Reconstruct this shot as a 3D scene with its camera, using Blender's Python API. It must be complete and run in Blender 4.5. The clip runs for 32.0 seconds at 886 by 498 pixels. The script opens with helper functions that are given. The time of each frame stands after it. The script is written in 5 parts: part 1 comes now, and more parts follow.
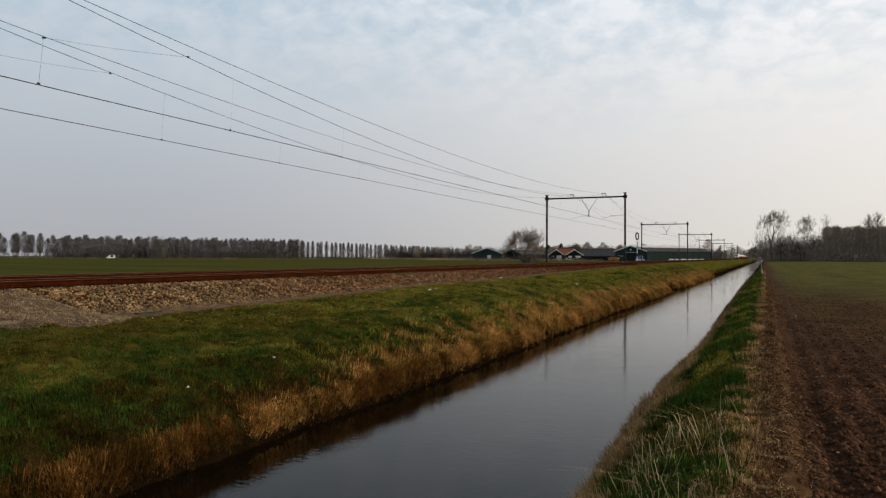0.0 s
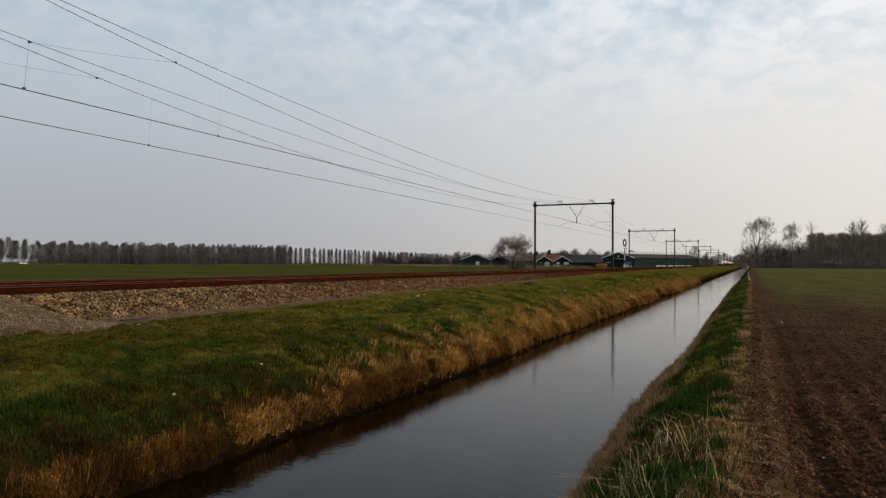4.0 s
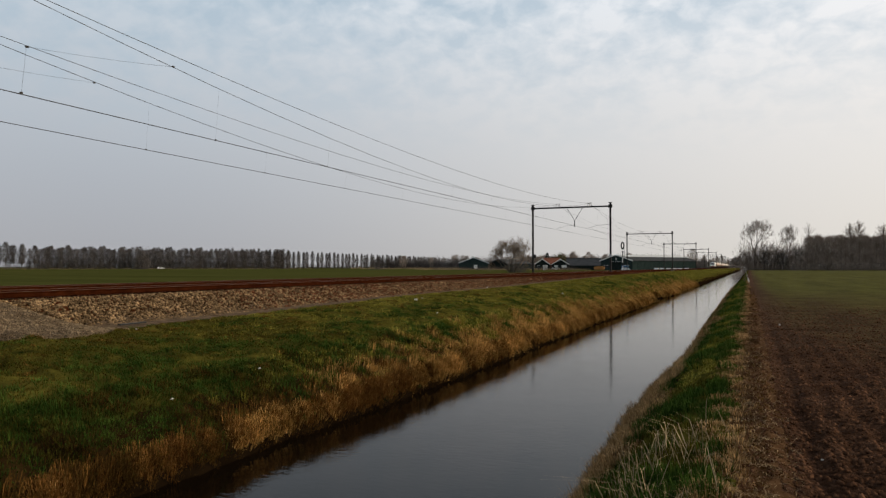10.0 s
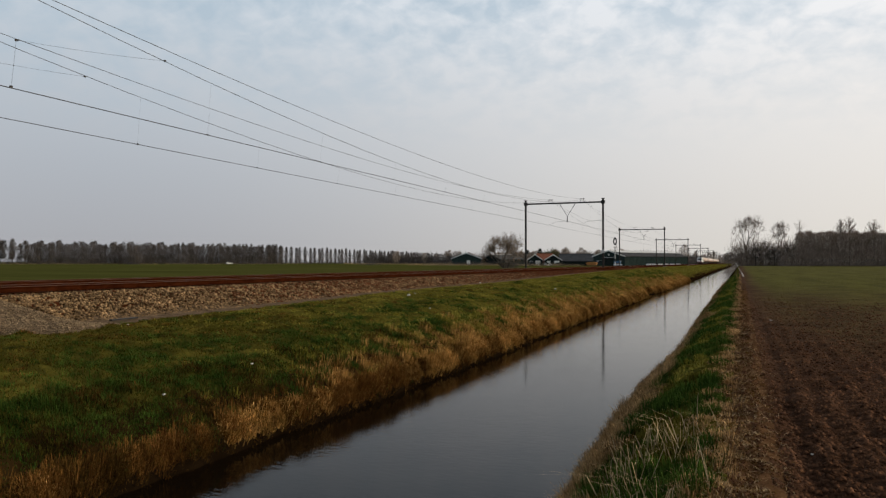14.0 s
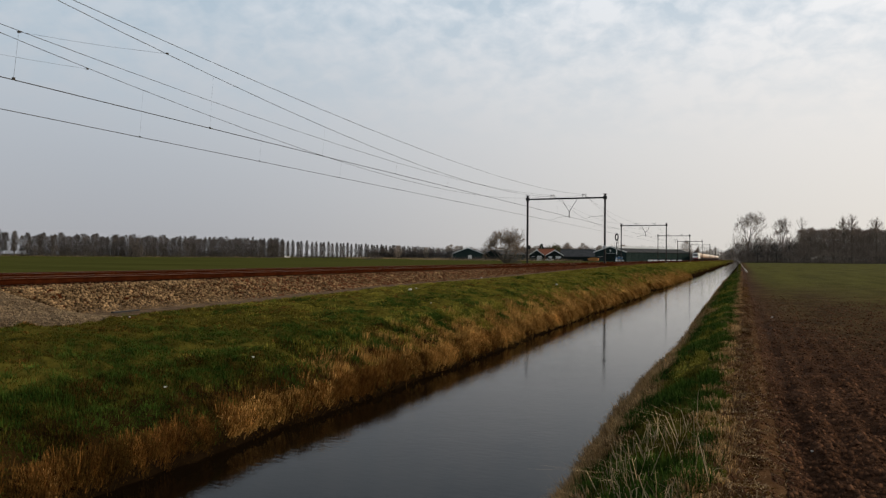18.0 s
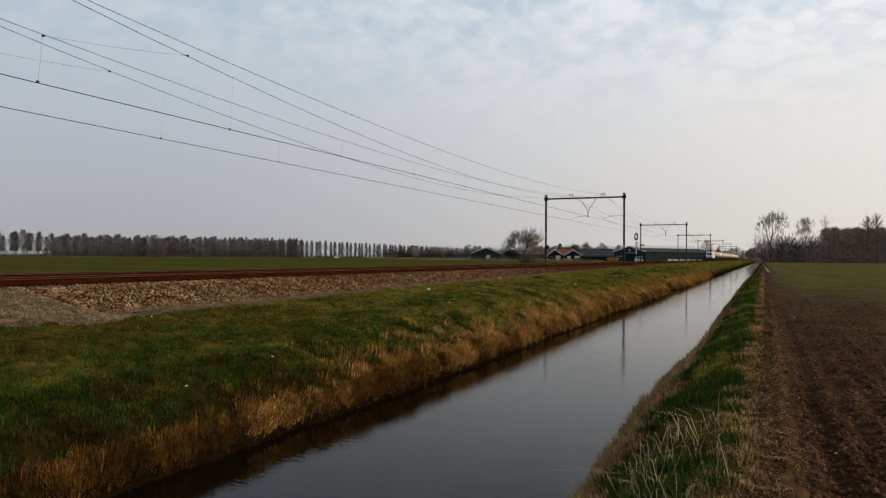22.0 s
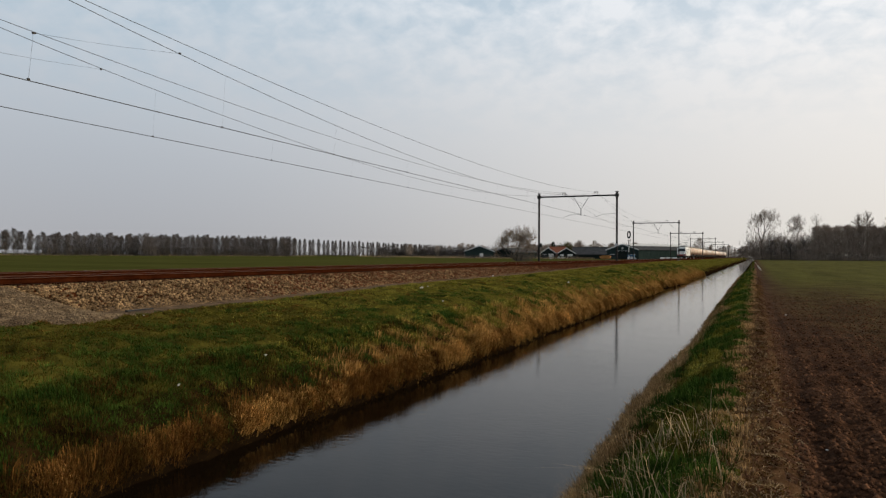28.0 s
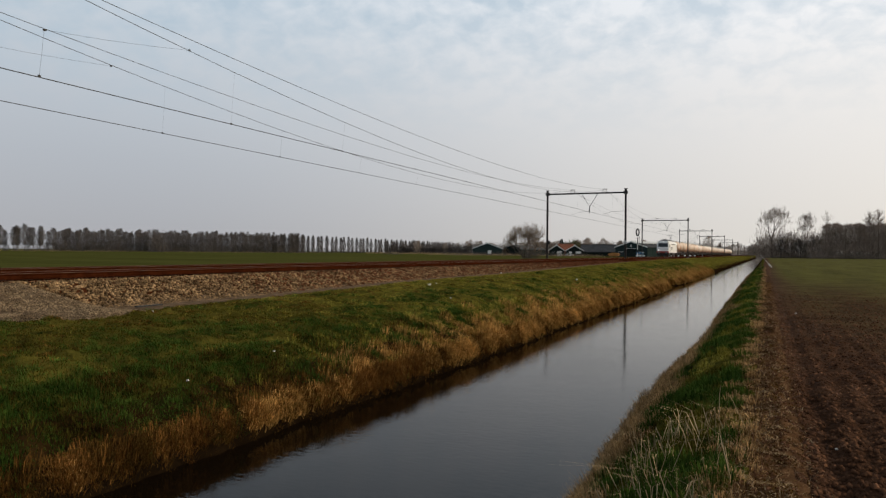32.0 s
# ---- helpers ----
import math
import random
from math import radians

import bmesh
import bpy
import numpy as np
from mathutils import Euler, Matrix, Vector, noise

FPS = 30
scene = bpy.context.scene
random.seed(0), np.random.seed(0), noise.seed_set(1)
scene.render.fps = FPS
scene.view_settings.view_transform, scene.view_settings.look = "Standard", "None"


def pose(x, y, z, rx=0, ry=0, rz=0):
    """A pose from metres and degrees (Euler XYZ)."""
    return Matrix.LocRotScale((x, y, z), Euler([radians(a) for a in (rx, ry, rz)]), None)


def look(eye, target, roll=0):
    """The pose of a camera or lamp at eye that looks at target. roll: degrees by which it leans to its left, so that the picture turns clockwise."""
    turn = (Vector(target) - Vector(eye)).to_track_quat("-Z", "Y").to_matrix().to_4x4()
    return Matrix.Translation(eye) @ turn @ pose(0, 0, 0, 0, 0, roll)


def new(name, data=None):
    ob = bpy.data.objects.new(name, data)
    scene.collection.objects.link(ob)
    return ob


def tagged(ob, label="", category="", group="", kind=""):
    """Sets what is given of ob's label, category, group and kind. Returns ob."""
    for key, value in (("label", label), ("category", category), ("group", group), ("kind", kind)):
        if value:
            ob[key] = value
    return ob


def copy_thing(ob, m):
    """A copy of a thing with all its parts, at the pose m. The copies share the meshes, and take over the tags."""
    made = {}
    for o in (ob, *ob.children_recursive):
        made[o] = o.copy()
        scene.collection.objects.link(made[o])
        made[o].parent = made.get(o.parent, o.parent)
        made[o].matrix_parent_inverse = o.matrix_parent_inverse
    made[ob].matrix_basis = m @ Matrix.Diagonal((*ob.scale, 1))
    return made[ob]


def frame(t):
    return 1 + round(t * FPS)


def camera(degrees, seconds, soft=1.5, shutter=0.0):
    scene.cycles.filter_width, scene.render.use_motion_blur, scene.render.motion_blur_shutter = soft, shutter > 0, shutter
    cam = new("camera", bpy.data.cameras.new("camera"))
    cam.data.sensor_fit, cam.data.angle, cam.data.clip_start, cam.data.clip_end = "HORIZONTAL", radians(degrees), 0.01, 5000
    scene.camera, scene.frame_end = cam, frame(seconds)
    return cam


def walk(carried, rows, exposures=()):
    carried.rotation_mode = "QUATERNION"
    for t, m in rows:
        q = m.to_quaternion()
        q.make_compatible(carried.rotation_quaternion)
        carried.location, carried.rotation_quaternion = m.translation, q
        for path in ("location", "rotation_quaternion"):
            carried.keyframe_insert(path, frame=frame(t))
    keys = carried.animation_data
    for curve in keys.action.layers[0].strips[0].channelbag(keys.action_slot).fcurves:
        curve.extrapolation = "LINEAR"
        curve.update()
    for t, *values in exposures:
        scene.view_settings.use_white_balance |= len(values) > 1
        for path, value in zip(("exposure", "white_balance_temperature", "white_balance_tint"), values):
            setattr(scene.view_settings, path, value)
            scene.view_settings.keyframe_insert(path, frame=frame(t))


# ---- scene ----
# The camera stands on the ditch's bank and is held by hand: heading left of the track, tilt and lean in degrees.
cam = camera(64.62, 32.0, soft=1.3)
EYE = 1.6


def aim(heading, tilt, lean):
    return pose(0, 0, EYE, 90 + tilt, 0, heading) @ pose(0, 0, 0, 0, 0, lean)


PATH = [
    (0.0, 24.706, 0.666, 0.175),
    (0.5, 24.586, 0.867, 0.388),
    (1.0, 24.423, 0.981, 0.384),
    (1.5, 24.090, 1.067, -0.058),
    (2.0, 23.879, 1.303, 0.016),
    (2.5, 23.808, 1.407, 0.137),
    (3.0, 23.797, 1.200, 0.168),
    (3.5, 23.778, 1.036, 0.253),
    (5.5, 23.643, 2.244, 0.093),
    (6.0, 23.598, 2.328, 0.234),
    (6.5, 23.602, 2.092, -0.090),
    (7.0, 23.579, 1.715, -0.028),
    (7.5, 23.536, 1.597, -0.134),
    (8.0, 23.598, 1.646, -0.034),
    (8.5, 23.612, 1.709, -0.029),
    (9.0, 23.388, 1.622, 0.112),
    (9.5, 23.300, 1.502, -0.011),
    (10.0, 23.593, 1.466, 0.027),
    (10.5, 23.831, 1.413, 0.364),
    (11.0, 23.699, 1.027, 0.540),
    (11.5, 23.223, 1.056, 0.246),
    (12.0, 23.508, 1.292, 0.192),
    (12.5, 23.276, 1.336, 0.429),
    (13.0, 23.246, 1.116, 0.232),
    (13.5, 23.153, 1.121, 0.147),
    (14.0, 23.013, 1.096, 0.087),
    (14.5, 22.967, 0.998, 0.011),
    (16.5, 23.223, 0.723, 0.464),
    (17.0, 23.176, 0.662, 0.507),
    (17.5, 23.131, 0.697, 0.437),
    (18.0, 23.138, 0.661, 0.456),
    (18.5, 23.056, 0.700, 0.159),
    (19.0, 22.971, 0.894, -0.031),
    (19.5, 23.044, 0.908, -0.130),
    (20.0, 23.162, 0.873, -0.044),
    (20.5, 23.565, 1.033, -0.009),
    (21.0, 24.445, 0.820, -0.019),
    (21.5, 24.549, 0.716, 0.366),
    (22.0, 24.624, 0.643, 0.386),
    (22.5, 24.323, 0.687, 0.313),
    (23.0, 24.223, 0.822, 0.398),
    (23.5, 24.102, 0.782, 0.330),
    (24.0, 24.063, 0.662, 0.230),
    (24.5, 23.992, 0.698, 0.255),
    (25.0, 24.010, 0.547, 0.249),
    (25.5, 24.245, -0.067, 0.430),
    (27.5, 23.993, 0.239, 0.352),
    (28.0, 24.072, 0.503, 0.320),
    (28.5, 24.084, 0.644, 0.396),
    (29.0, 24.068, 0.633, 0.515),
    (29.5, 24.184, 0.668, 0.658),
    (30.0, 24.485, 0.627, 0.003),
    (30.5, 24.222, 0.590, 0.163),
    (31.0, 24.119, 0.471, 0.545),
    (31.5, 24.934, 0.343, 0.269),
    (32.0, 24.730, 0.250, 0.496),
]
walk(cam, [(t, aim(a, b, c)) for t, a, b, c in PATH], [(0, 0.08), (2, 0.07), (3, 0.01), (6, 0.0), (25, 0.0), (28, 0.05), (32, 0.06)])

# ---- sky and sun ----
SUN_AZIMUTH, SUN_HEIGHT = 62.0, 22.0      # degrees right of the track, and above the horizon
sun_way = Vector((math.sin(radians(SUN_AZIMUTH)) * math.cos(radians(SUN_HEIGHT)),
                  math.cos(radians(SUN_AZIMUTH)) * math.cos(radians(SUN_HEIGHT)), math.sin(radians(SUN_HEIGHT))))
lamp = bpy.data.lights.new("sun", "SUN")
lamp.energy, lamp.angle, lamp.color = 2.6, radians(14), (1.0, 0.82, 0.58)
sun = new("sun", lamp)
sun.matrix_world = look(sun_way * 200, (0, 0, 0))


class Net:
    """Short hand for node trees."""

    def __init__(self, tree):
        self.tree = tree
        tree.nodes.clear()

    def node(self, kind, inputs=None, **settings):
        n = self.tree.nodes.new(kind)
        for k, v in settings.items():
            setattr(n, k, v)
        for k, v in (inputs or {}).items():
            if isinstance(v, bpy.types.NodeSocket):
                self.tree.links.new(v, n.inputs[k])
            else:
                n.inputs[k].default_value = v
        return n

    def math(self, op, a, b=0.0, clamp=False):
        return self.node("ShaderNodeMath", {0: a, 1: b}, operation=op, use_clamp=clamp).outputs[0]

    def mix(self, fac, a, b, blend="MIX"):
        return self.node("ShaderNodeMix", {0: fac, 6: a, 7: b}, data_type="RGBA", blend_type=blend).outputs[2]

    def ramp(self, fac, *stops):
        n = self.node("ShaderNodeValToRGB", {0: fac})
        while len(n.color_ramp.elements) < len(stops):
            n.color_ramp.elements.new(0.5)
        for e, (p, c) in zip(n.color_ramp.elements, stops):
            e.position, e.color = p, c if len(c) == 4 else (*c, 1)
        return n.outputs[0]

    def noise(self, vector, scale, detail=4.0, rough=0.5, distort=0.0):
        return self.node("ShaderNodeTexNoise", {"Vector": vector, "Scale": scale, "Detail": detail, "Roughness": rough,
                                                "Distortion": distort}).outputs[0]


world = bpy.data.worlds.new("world")
scene.world = world
world.use_nodes = True
w = Net(world.node_tree)
sky = w.node("ShaderNodeTexSky", sky_type="NISHITA", sun_disc=False, sun_elevation=radians(SUN_HEIGHT),
             sun_rotation=radians(SUN_AZIMUTH), air_density=1.4, dust_density=3.0)
way = w.node("ShaderNodeTexCoord").outputs["Generated"]
xyz = w.node("ShaderNodeSeparateXYZ", {0: way})
up = w.math("MAXIMUM", xyz.outputs[2], 0.0)
# clouds lie on a flat sheet high up: their place in it is the way divided by its height
flat = w.node("ShaderNodeVectorMath", {0: way, 1: w.node("ShaderNodeCombineXYZ", {
    0: w.math("DIVIDE", 1.0, w.math("ADD", up, 0.42)), 1: w.math("DIVIDE", 1.0, w.math("ADD", up, 0.42)), 2: 0.0}).outputs[0]},
    operation="MULTIPLY").outputs[0]
puffs = w.math("ADD", w.math("MULTIPLY", w.noise(flat, 16.0, 4.0, 0.55, 0.25), 0.55), w.math("MULTIPLY", w.noise(flat, 4.5, 3.0, 0.5), 0.45))
toward = w.node("ShaderNodeVectorMath", {0: way, 1: sun_way}, operation="DOT_PRODUCT").outputs["Value"]
glow = w.node("ShaderNodeMapRange", {0: toward, 1: -0.35, 2: 1.0, 3: 0.0, 4: 1.0}, interpolation_type="SMOOTHSTEP").outputs[0]
veil = w.ramp(up, (0.0, (0.385, 0.388, 0.410)), (0.12, (0.432, 0.462, 0.505)), (0.36, (0.56, 0.635, 0.71)), (0.48, (0.33, 0.37, 0.41)), (1.0, (0.10, 0.115, 0.14)))
bright = w.ramp(up, (0.0, (0.86, 0.80, 0.71)), (0.2, (0.92, 0.885, 0.85)), (0.36, (0.975, 0.98, 1.0)), (0.48, (0.52, 0.53, 0.54)), (1.0, (0.14, 0.15, 0.17)))
cloud = w.mix(glow, veil, bright)
blue = w.mix(0.82, w.node("ShaderNodeVectorMath", {0: sky.outputs[0], 1: (0.10, 0.10, 0.10)}, operation="MULTIPLY").outputs[0],
             (0.38, 0.52, 0.64, 1))
high = w.node("ShaderNodeMapRange", {0: up, 1: 0.12, 2: 0.40, 3: 0.0, 4: 1.0}, interpolation_type="SMOOTHSTEP").outputs[0]
thin = w.ramp(puffs, (0.40, (1, 1, 1)), (0.58, (0, 0, 0)))
low_sky = w.node("ShaderNodeMapRange", {0: up, 1: 0.45, 2: 0.6, 3: 1.0, 4: 0.0}).outputs[0]
holes = w.math("MULTIPLY", w.math("MULTIPLY", w.math("MULTIPLY", thin, high), low_sky), 0.68)
both = w.mix(holes, cloud, blue)
w.node("ShaderNodeOutputWorld", {0: w.node("ShaderNodeBackground", {0: both, 1: 1.0}).outputs[0]})

# ---- materials ----
def material(name, dark, light, scale=4.0, rough=0.8, metal=0.0, bump=0.2, fine=60.0, vary=0.0, spread=(0.35, 0.65), spec=0.3, stretch=None):
    """A surface with two tones at one scale, grain at a finer one, and relief."""
    m = bpy.data.materials.new(name)
    m.use_nodes = True
    n = Net(m.node_tree)
    where = n.node("ShaderNodeNewGeometry").outputs["Position"]
    if stretch:
        where = n.node("ShaderNodeVectorMath", {0: where, 1: stretch}, operation="MULTIPLY").outputs[0]
    big, small = n.noise(where, scale, 5.0, 0.6), n.noise(where, fine, 3.0, 0.6)
    fac = n.math("ADD", n.math("MULTIPLY", big, 0.65), n.math("MULTIPLY", small, 0.35))
    colour = n.ramp(fac, (spread[0], dark), (spread[1], light))
    if vary:
        one = n.node("ShaderNodeObjectInfo").outputs["Random"]
        two = n.node("ShaderNodeNewGeometry").outputs["Random Per Island"]
        pick = n.math("FRACT", n.math("ADD", one, two))
        colour = n.mix(1.0, colour, n.ramp(pick, (0.0, (1 - vary,) * 3), (1.0, (1 + vary,) * 3)), "MULTIPLY")
    relief = n.node("ShaderNodeBump", {"Strength": bump, "Distance": 0.02, "Height": fac})
    b = n.node("ShaderNodeBsdfPrincipled", {"Base Color": colour, "Roughness": rough, "Metallic": metal, "Specular IOR Level": spec,
                                            "Normal": relief.outputs[0]})
    n.node("ShaderNodeOutputMaterial", {0: b.outputs[0]})
    return m


M = {
    "verge": material("verge_grass", (0.026, 0.027, 0.005), (0.115, 0.100, 0.019), 0.9, 0.95, bump=0.9, fine=11, spec=0.0, spread=(0.38, 0.62)),
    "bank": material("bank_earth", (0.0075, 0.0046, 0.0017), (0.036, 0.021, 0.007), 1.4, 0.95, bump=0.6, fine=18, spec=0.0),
    # wet mud, its colour darkened to hold the shade under the overhanging grass
    "mud": material("shaded_ditch_mud", (0.0045, 0.0028, 0.0014), (0.014, 0.0085, 0.0042), 2.0, 0.9, bump=0.4, spec=0.0),
    "pasture": material("pasture", (0.042, 0.051, 0.013), (0.088, 0.088, 0.025), 0.05, 0.95, bump=0.2, fine=0.5, spec=0.0, stretch=(0.3, 1.6, 1.0)),
    "trackbed": material("fine_gravel", (0.050, 0.032, 0.019), (0.19, 0.135, 0.088), 5.0, 0.95, bump=0.6, fine=45, spec=0.01),
    "ballast": material("rusty_ballast", (0.018, 0.0050, 0.0019), (0.078, 0.0245, 0.0098), 1.5, 0.95, bump=0.8, fine=25, spec=0.0),
    "stone": material("ballast_stone", (0.030, 0.017, 0.0075), (0.33, 0.220, 0.118), 2.0, 0.9, bump=0.5, fine=40, vary=0.8, spec=0.02),
    "rust_stone": material("rusty_stone", (0.036, 0.0115, 0.0048), (0.150, 0.056, 0.026), 2.0, 0.9, bump=0.5, fine=40, vary=0.45, spec=0.03),
    "rail": material("rusty_rail", (0.018, 0.0044, 0.0015), (0.056, 0.0150, 0.0056), 3.0, 0.9, 0.0, bump=0.2, spec=0.0),
    "railhead": material("worn_rail_head", (0.11, 0.065, 0.048), (0.22, 0.150, 0.118), 2.0, 0.55, 0.35, bump=0.05, spec=0.15),
    "sleeper": material("old_sleeper", (0.014, 0.0050, 0.0024), (0.042, 0.0155, 0.007), 2.0, 0.9, bump=0.5, vary=0.3, spec=0.02),
    "steel": material("dark_painted_steel", (0.022, 0.022, 0.022), (0.05, 0.045, 0.042), 3.0, 0.7, 0.3, bump=0.15),
    "wire": material("weathered_copper_wire", (0.03, 0.03, 0.032), (0.06, 0.06, 0.062), 6.0, 0.6, 0.5, bump=0.0),
    "porcelain": material("grey_porcelain", (0.42, 0.42, 0.42), (0.6, 0.6, 0.6), 6.0, 0.35, bump=0.0),
    "concrete": material("weathered_concrete", (0.18, 0.17, 0.15), (0.34, 0.32, 0.29), 4.0, 0.9, bump=0.4),
    "black": material("black_paint", (0.012, 0.012, 0.012), (0.026, 0.026, 0.026), 3.0, 0.6, bump=0.1),
    "white": material("white_paint", (0.62, 0.62, 0.6), (0.8, 0.8, 0.78), 2.0, 0.55, bump=0.1, spread=(0.2, 0.5)),
    "barn": material("green_barn_cladding", (0.020, 0.032, 0.031), (0.036, 0.053, 0.051), 0.6, 0.85, bump=0.2, fine=6, spec=0.0),
    "darkwood": material("black_tarred_boards", (0.01, 0.014, 0.013), (0.026, 0.032, 0.03), 0.8, 0.8, bump=0.3, fine=8, spec=0.02),
    "roofgrey": material("fibre_cement_roof", (0.05, 0.053, 0.057), (0.098, 0.102, 0.108), 0.5, 0.9, bump=0.3, fine=5, spec=0.0),
    "rooflight": material("bright_sheet_roof", (0.5, 0.52, 0.53), (0.66, 0.68, 0.7), 0.5, 0.6, bump=0.1),
    "tile": material("orange_roof_tiles", (0.26, 0.085, 0.045), (0.42, 0.155, 0.085), 1.0, 0.85, bump=0.3, fine=8),
    "brick": material("red_brick", (0.2, 0.09, 0.06), (0.32, 0.16, 0.11), 2.0, 0.9, bump=0.3, fine=10),
    "glass": material("dark_glass", (0.02, 0.025, 0.03), (0.035, 0.04, 0.045), 1.0, 0.12, bump=0.0, spec=0.6),
    "bark": material("grey_bark", (0.06, 0.05, 0.042), (0.14, 0.12, 0.105), 3.0, 0.95, bump=0.4, vary=0.25, spec=0.1),
    "twig": material("bare_twigs", (0.19, 0.150, 0.122), (0.37, 0.30, 0.25), 0.3, 0.95, bump=0.0, fine=3, vary=0.3, spec=0.0),
    "willow": material("willow_twigs", (0.15, 0.105, 0.072), (0.29, 0.21, 0.145), 0.5, 0.95, bump=0.0, fine=3, vary=0.3, spec=0.05),
    "budding": material("budding_twigs", (0.075, 0.07, 0.03), (0.15, 0.14, 0.06), 0.4, 0.95, bump=0.0, fine=3, vary=0.3, spec=0.1),
    "conifer": material("dark_conifer", (0.008, 0.016, 0.008), (0.025, 0.04, 0.018), 0.8, 0.95, bump=0.2, vary=0.3, spec=0.1),
    "scrub": material("bare_scrub", (0.068, 0.060, 0.056), (0.15, 0.134, 0.126), 0.15, 0.95, bump=0.0, fine=1.5, vary=0.3, spec=0.0),
    "blade": material("grass_blades", (0.036, 0.038, 0.005), (0.125, 0.106, 0.020), 0.7, 0.9, bump=0.0, fine=3, vary=0.45, spec=0.0),
    "lush": material("lush_grass", (0.016, 0.043, 0.0065), (0.076, 0.124, 0.021), 0.9, 0.85, bump=0.0, fine=3, vary=0.4, spec=0.01),
    "dry": material("dry_reed_grass", (0.050, 0.0215, 0.0046), (0.27, 0.132, 0.036), 0.9, 0.9, bump=0.0, fine=6, vary=0.6, spec=0.0),
    "tan": material("tan_dead_grass", (0.18, 0.098, 0.038), (0.62, 0.40, 0.185), 0.9, 0.9, bump=0.0, fine=6, vary=0.55, spec=0.02),
    "golden": material("golden_dead_grass", (0.13, 0.062, 0.014), (0.76, 0.455, 0.145), 0.9, 0.9, bump=0.0, fine=6, vary=0.65, spec=0.0),
    "straw": material("pale_straw", (0.26, 0.18, 0.095), (0.55, 0.42, 0.25), 2.0, 0.85, bump=0.0, fine=9, vary=0.35, spec=0.05),
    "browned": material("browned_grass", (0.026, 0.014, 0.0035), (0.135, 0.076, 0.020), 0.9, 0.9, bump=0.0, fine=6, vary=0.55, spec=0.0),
    "lip": material("straw_strewn_earth", (0.032, 0.016, 0.008), (0.150, 0.084, 0.043), 5.0, 0.95, bump=1.0, fine=45, spec=0.0),
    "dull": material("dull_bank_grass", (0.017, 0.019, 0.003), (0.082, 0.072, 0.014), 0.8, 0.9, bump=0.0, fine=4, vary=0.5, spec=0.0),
    "olive": material("pale_olive_grass", (0.105, 0.104, 0.012), (0.355, 0.305, 0.058), 0.6, 0.9, bump=0.0, fine=3, vary=0.4, spec=0.01),
    "clod": material("earth_clods", (0.032, 0.0150, 0.008), (0.145, 0.074, 0.043), 1.2, 0.95, bump=0.7, fine=22, vary=0.5, spec=0.02),
    "loco": material("white_locomotive_paint", (0.6, 0.6, 0.6), (0.78, 0.78, 0.77), 0.6, 0.4, bump=0.02, spread=(0.2, 0.5)),
    "locodark": material("dark_underframe", (0.014, 0.012, 0.011), (0.04, 0.032, 0.027), 1.5, 0.8, bump=0.2),
    "locogrey": material("grey_roof_paint", (0.13, 0.13, 0.13), (0.22, 0.22, 0.22), 1.0, 0.7, bump=0.1),
    "buffer_red": material("red_buffer_beam", (0.30, 0.03, 0.02), (0.42, 0.05, 0.035), 1.0, 0.5, bump=0.05),
    "tankwhite": material("off_white_tank_paint", (0.5, 0.47, 0.43), (0.74, 0.72, 0.68), 0.5, 0.5, bump=0.05, fine=6, spread=(0.25, 0.6)),
    "orange": material("orange_stripe", (0.55, 0.17, 0.03), (0.72, 0.26, 0.06), 1.0, 0.5, bump=0.05),
}


def lit(name, colour, strength):
    m = bpy.data.materials.new(name)
    m.use_nodes = True
    n = Net(m.node_tree)
    n.node("ShaderNodeOutputMaterial", {0: n.node("ShaderNodeEmission", {0: (*colour, 1), 1: strength}).outputs[0]})
    return m


M["headlight"] = lit("headlight", (1.0, 0.95, 0.85), 1.8)


def shaded_tank(name, paint, shade_tone):
    """Tank paint whose shaded, browner lower half is put into the colour."""
    m = bpy.data.materials.new(name)
    m.use_nodes = True
    n = Net(m.node_tree)
    spot = n.node("ShaderNodeTexCoord").outputs["Object"]
    z = n.node("ShaderNodeSeparateXYZ", {0: spot}).outputs[2]
    blot = n.noise(spot, 0.8, 4.0, 0.6)
    # painted shade: grows towards the tank's underside, with a blotchy border
    low_shade = n.node("ShaderNodeMapRange", {0: n.math("ADD", z, n.math("MULTIPLY", blot, 1.4)), 1: 2.3, 2: 4.3, 3: 1.0, 4: 0.0}).outputs[0]
    colour = n.mix(low_shade, (*paint, 1), (*shade_tone, 1))
    colour = n.mix(1.0, colour, n.ramp(n.node("ShaderNodeObjectInfo").outputs["Random"], (0.0, (0.8, 0.8, 0.8)), (1.0, (1.1, 1.1, 1.1))), "MULTIPLY")
    b = n.node("ShaderNodeBsdfPrincipled", {"Base Color": colour, "Roughness": 0.5, "Specular IOR Level": 0.3})
    n.node("ShaderNodeOutputMaterial", {0: b.outputs[0]})
    return m


M["cream"] = shaded_tank("cream_tank_paint", (0.72, 0.58, 0.46), (0.28, 0.16, 0.105))
M["tankshaded"] = shaded_tank("off_white_tank_paint", (0.74, 0.68, 0.62), (0.33, 0.20, 0.135))


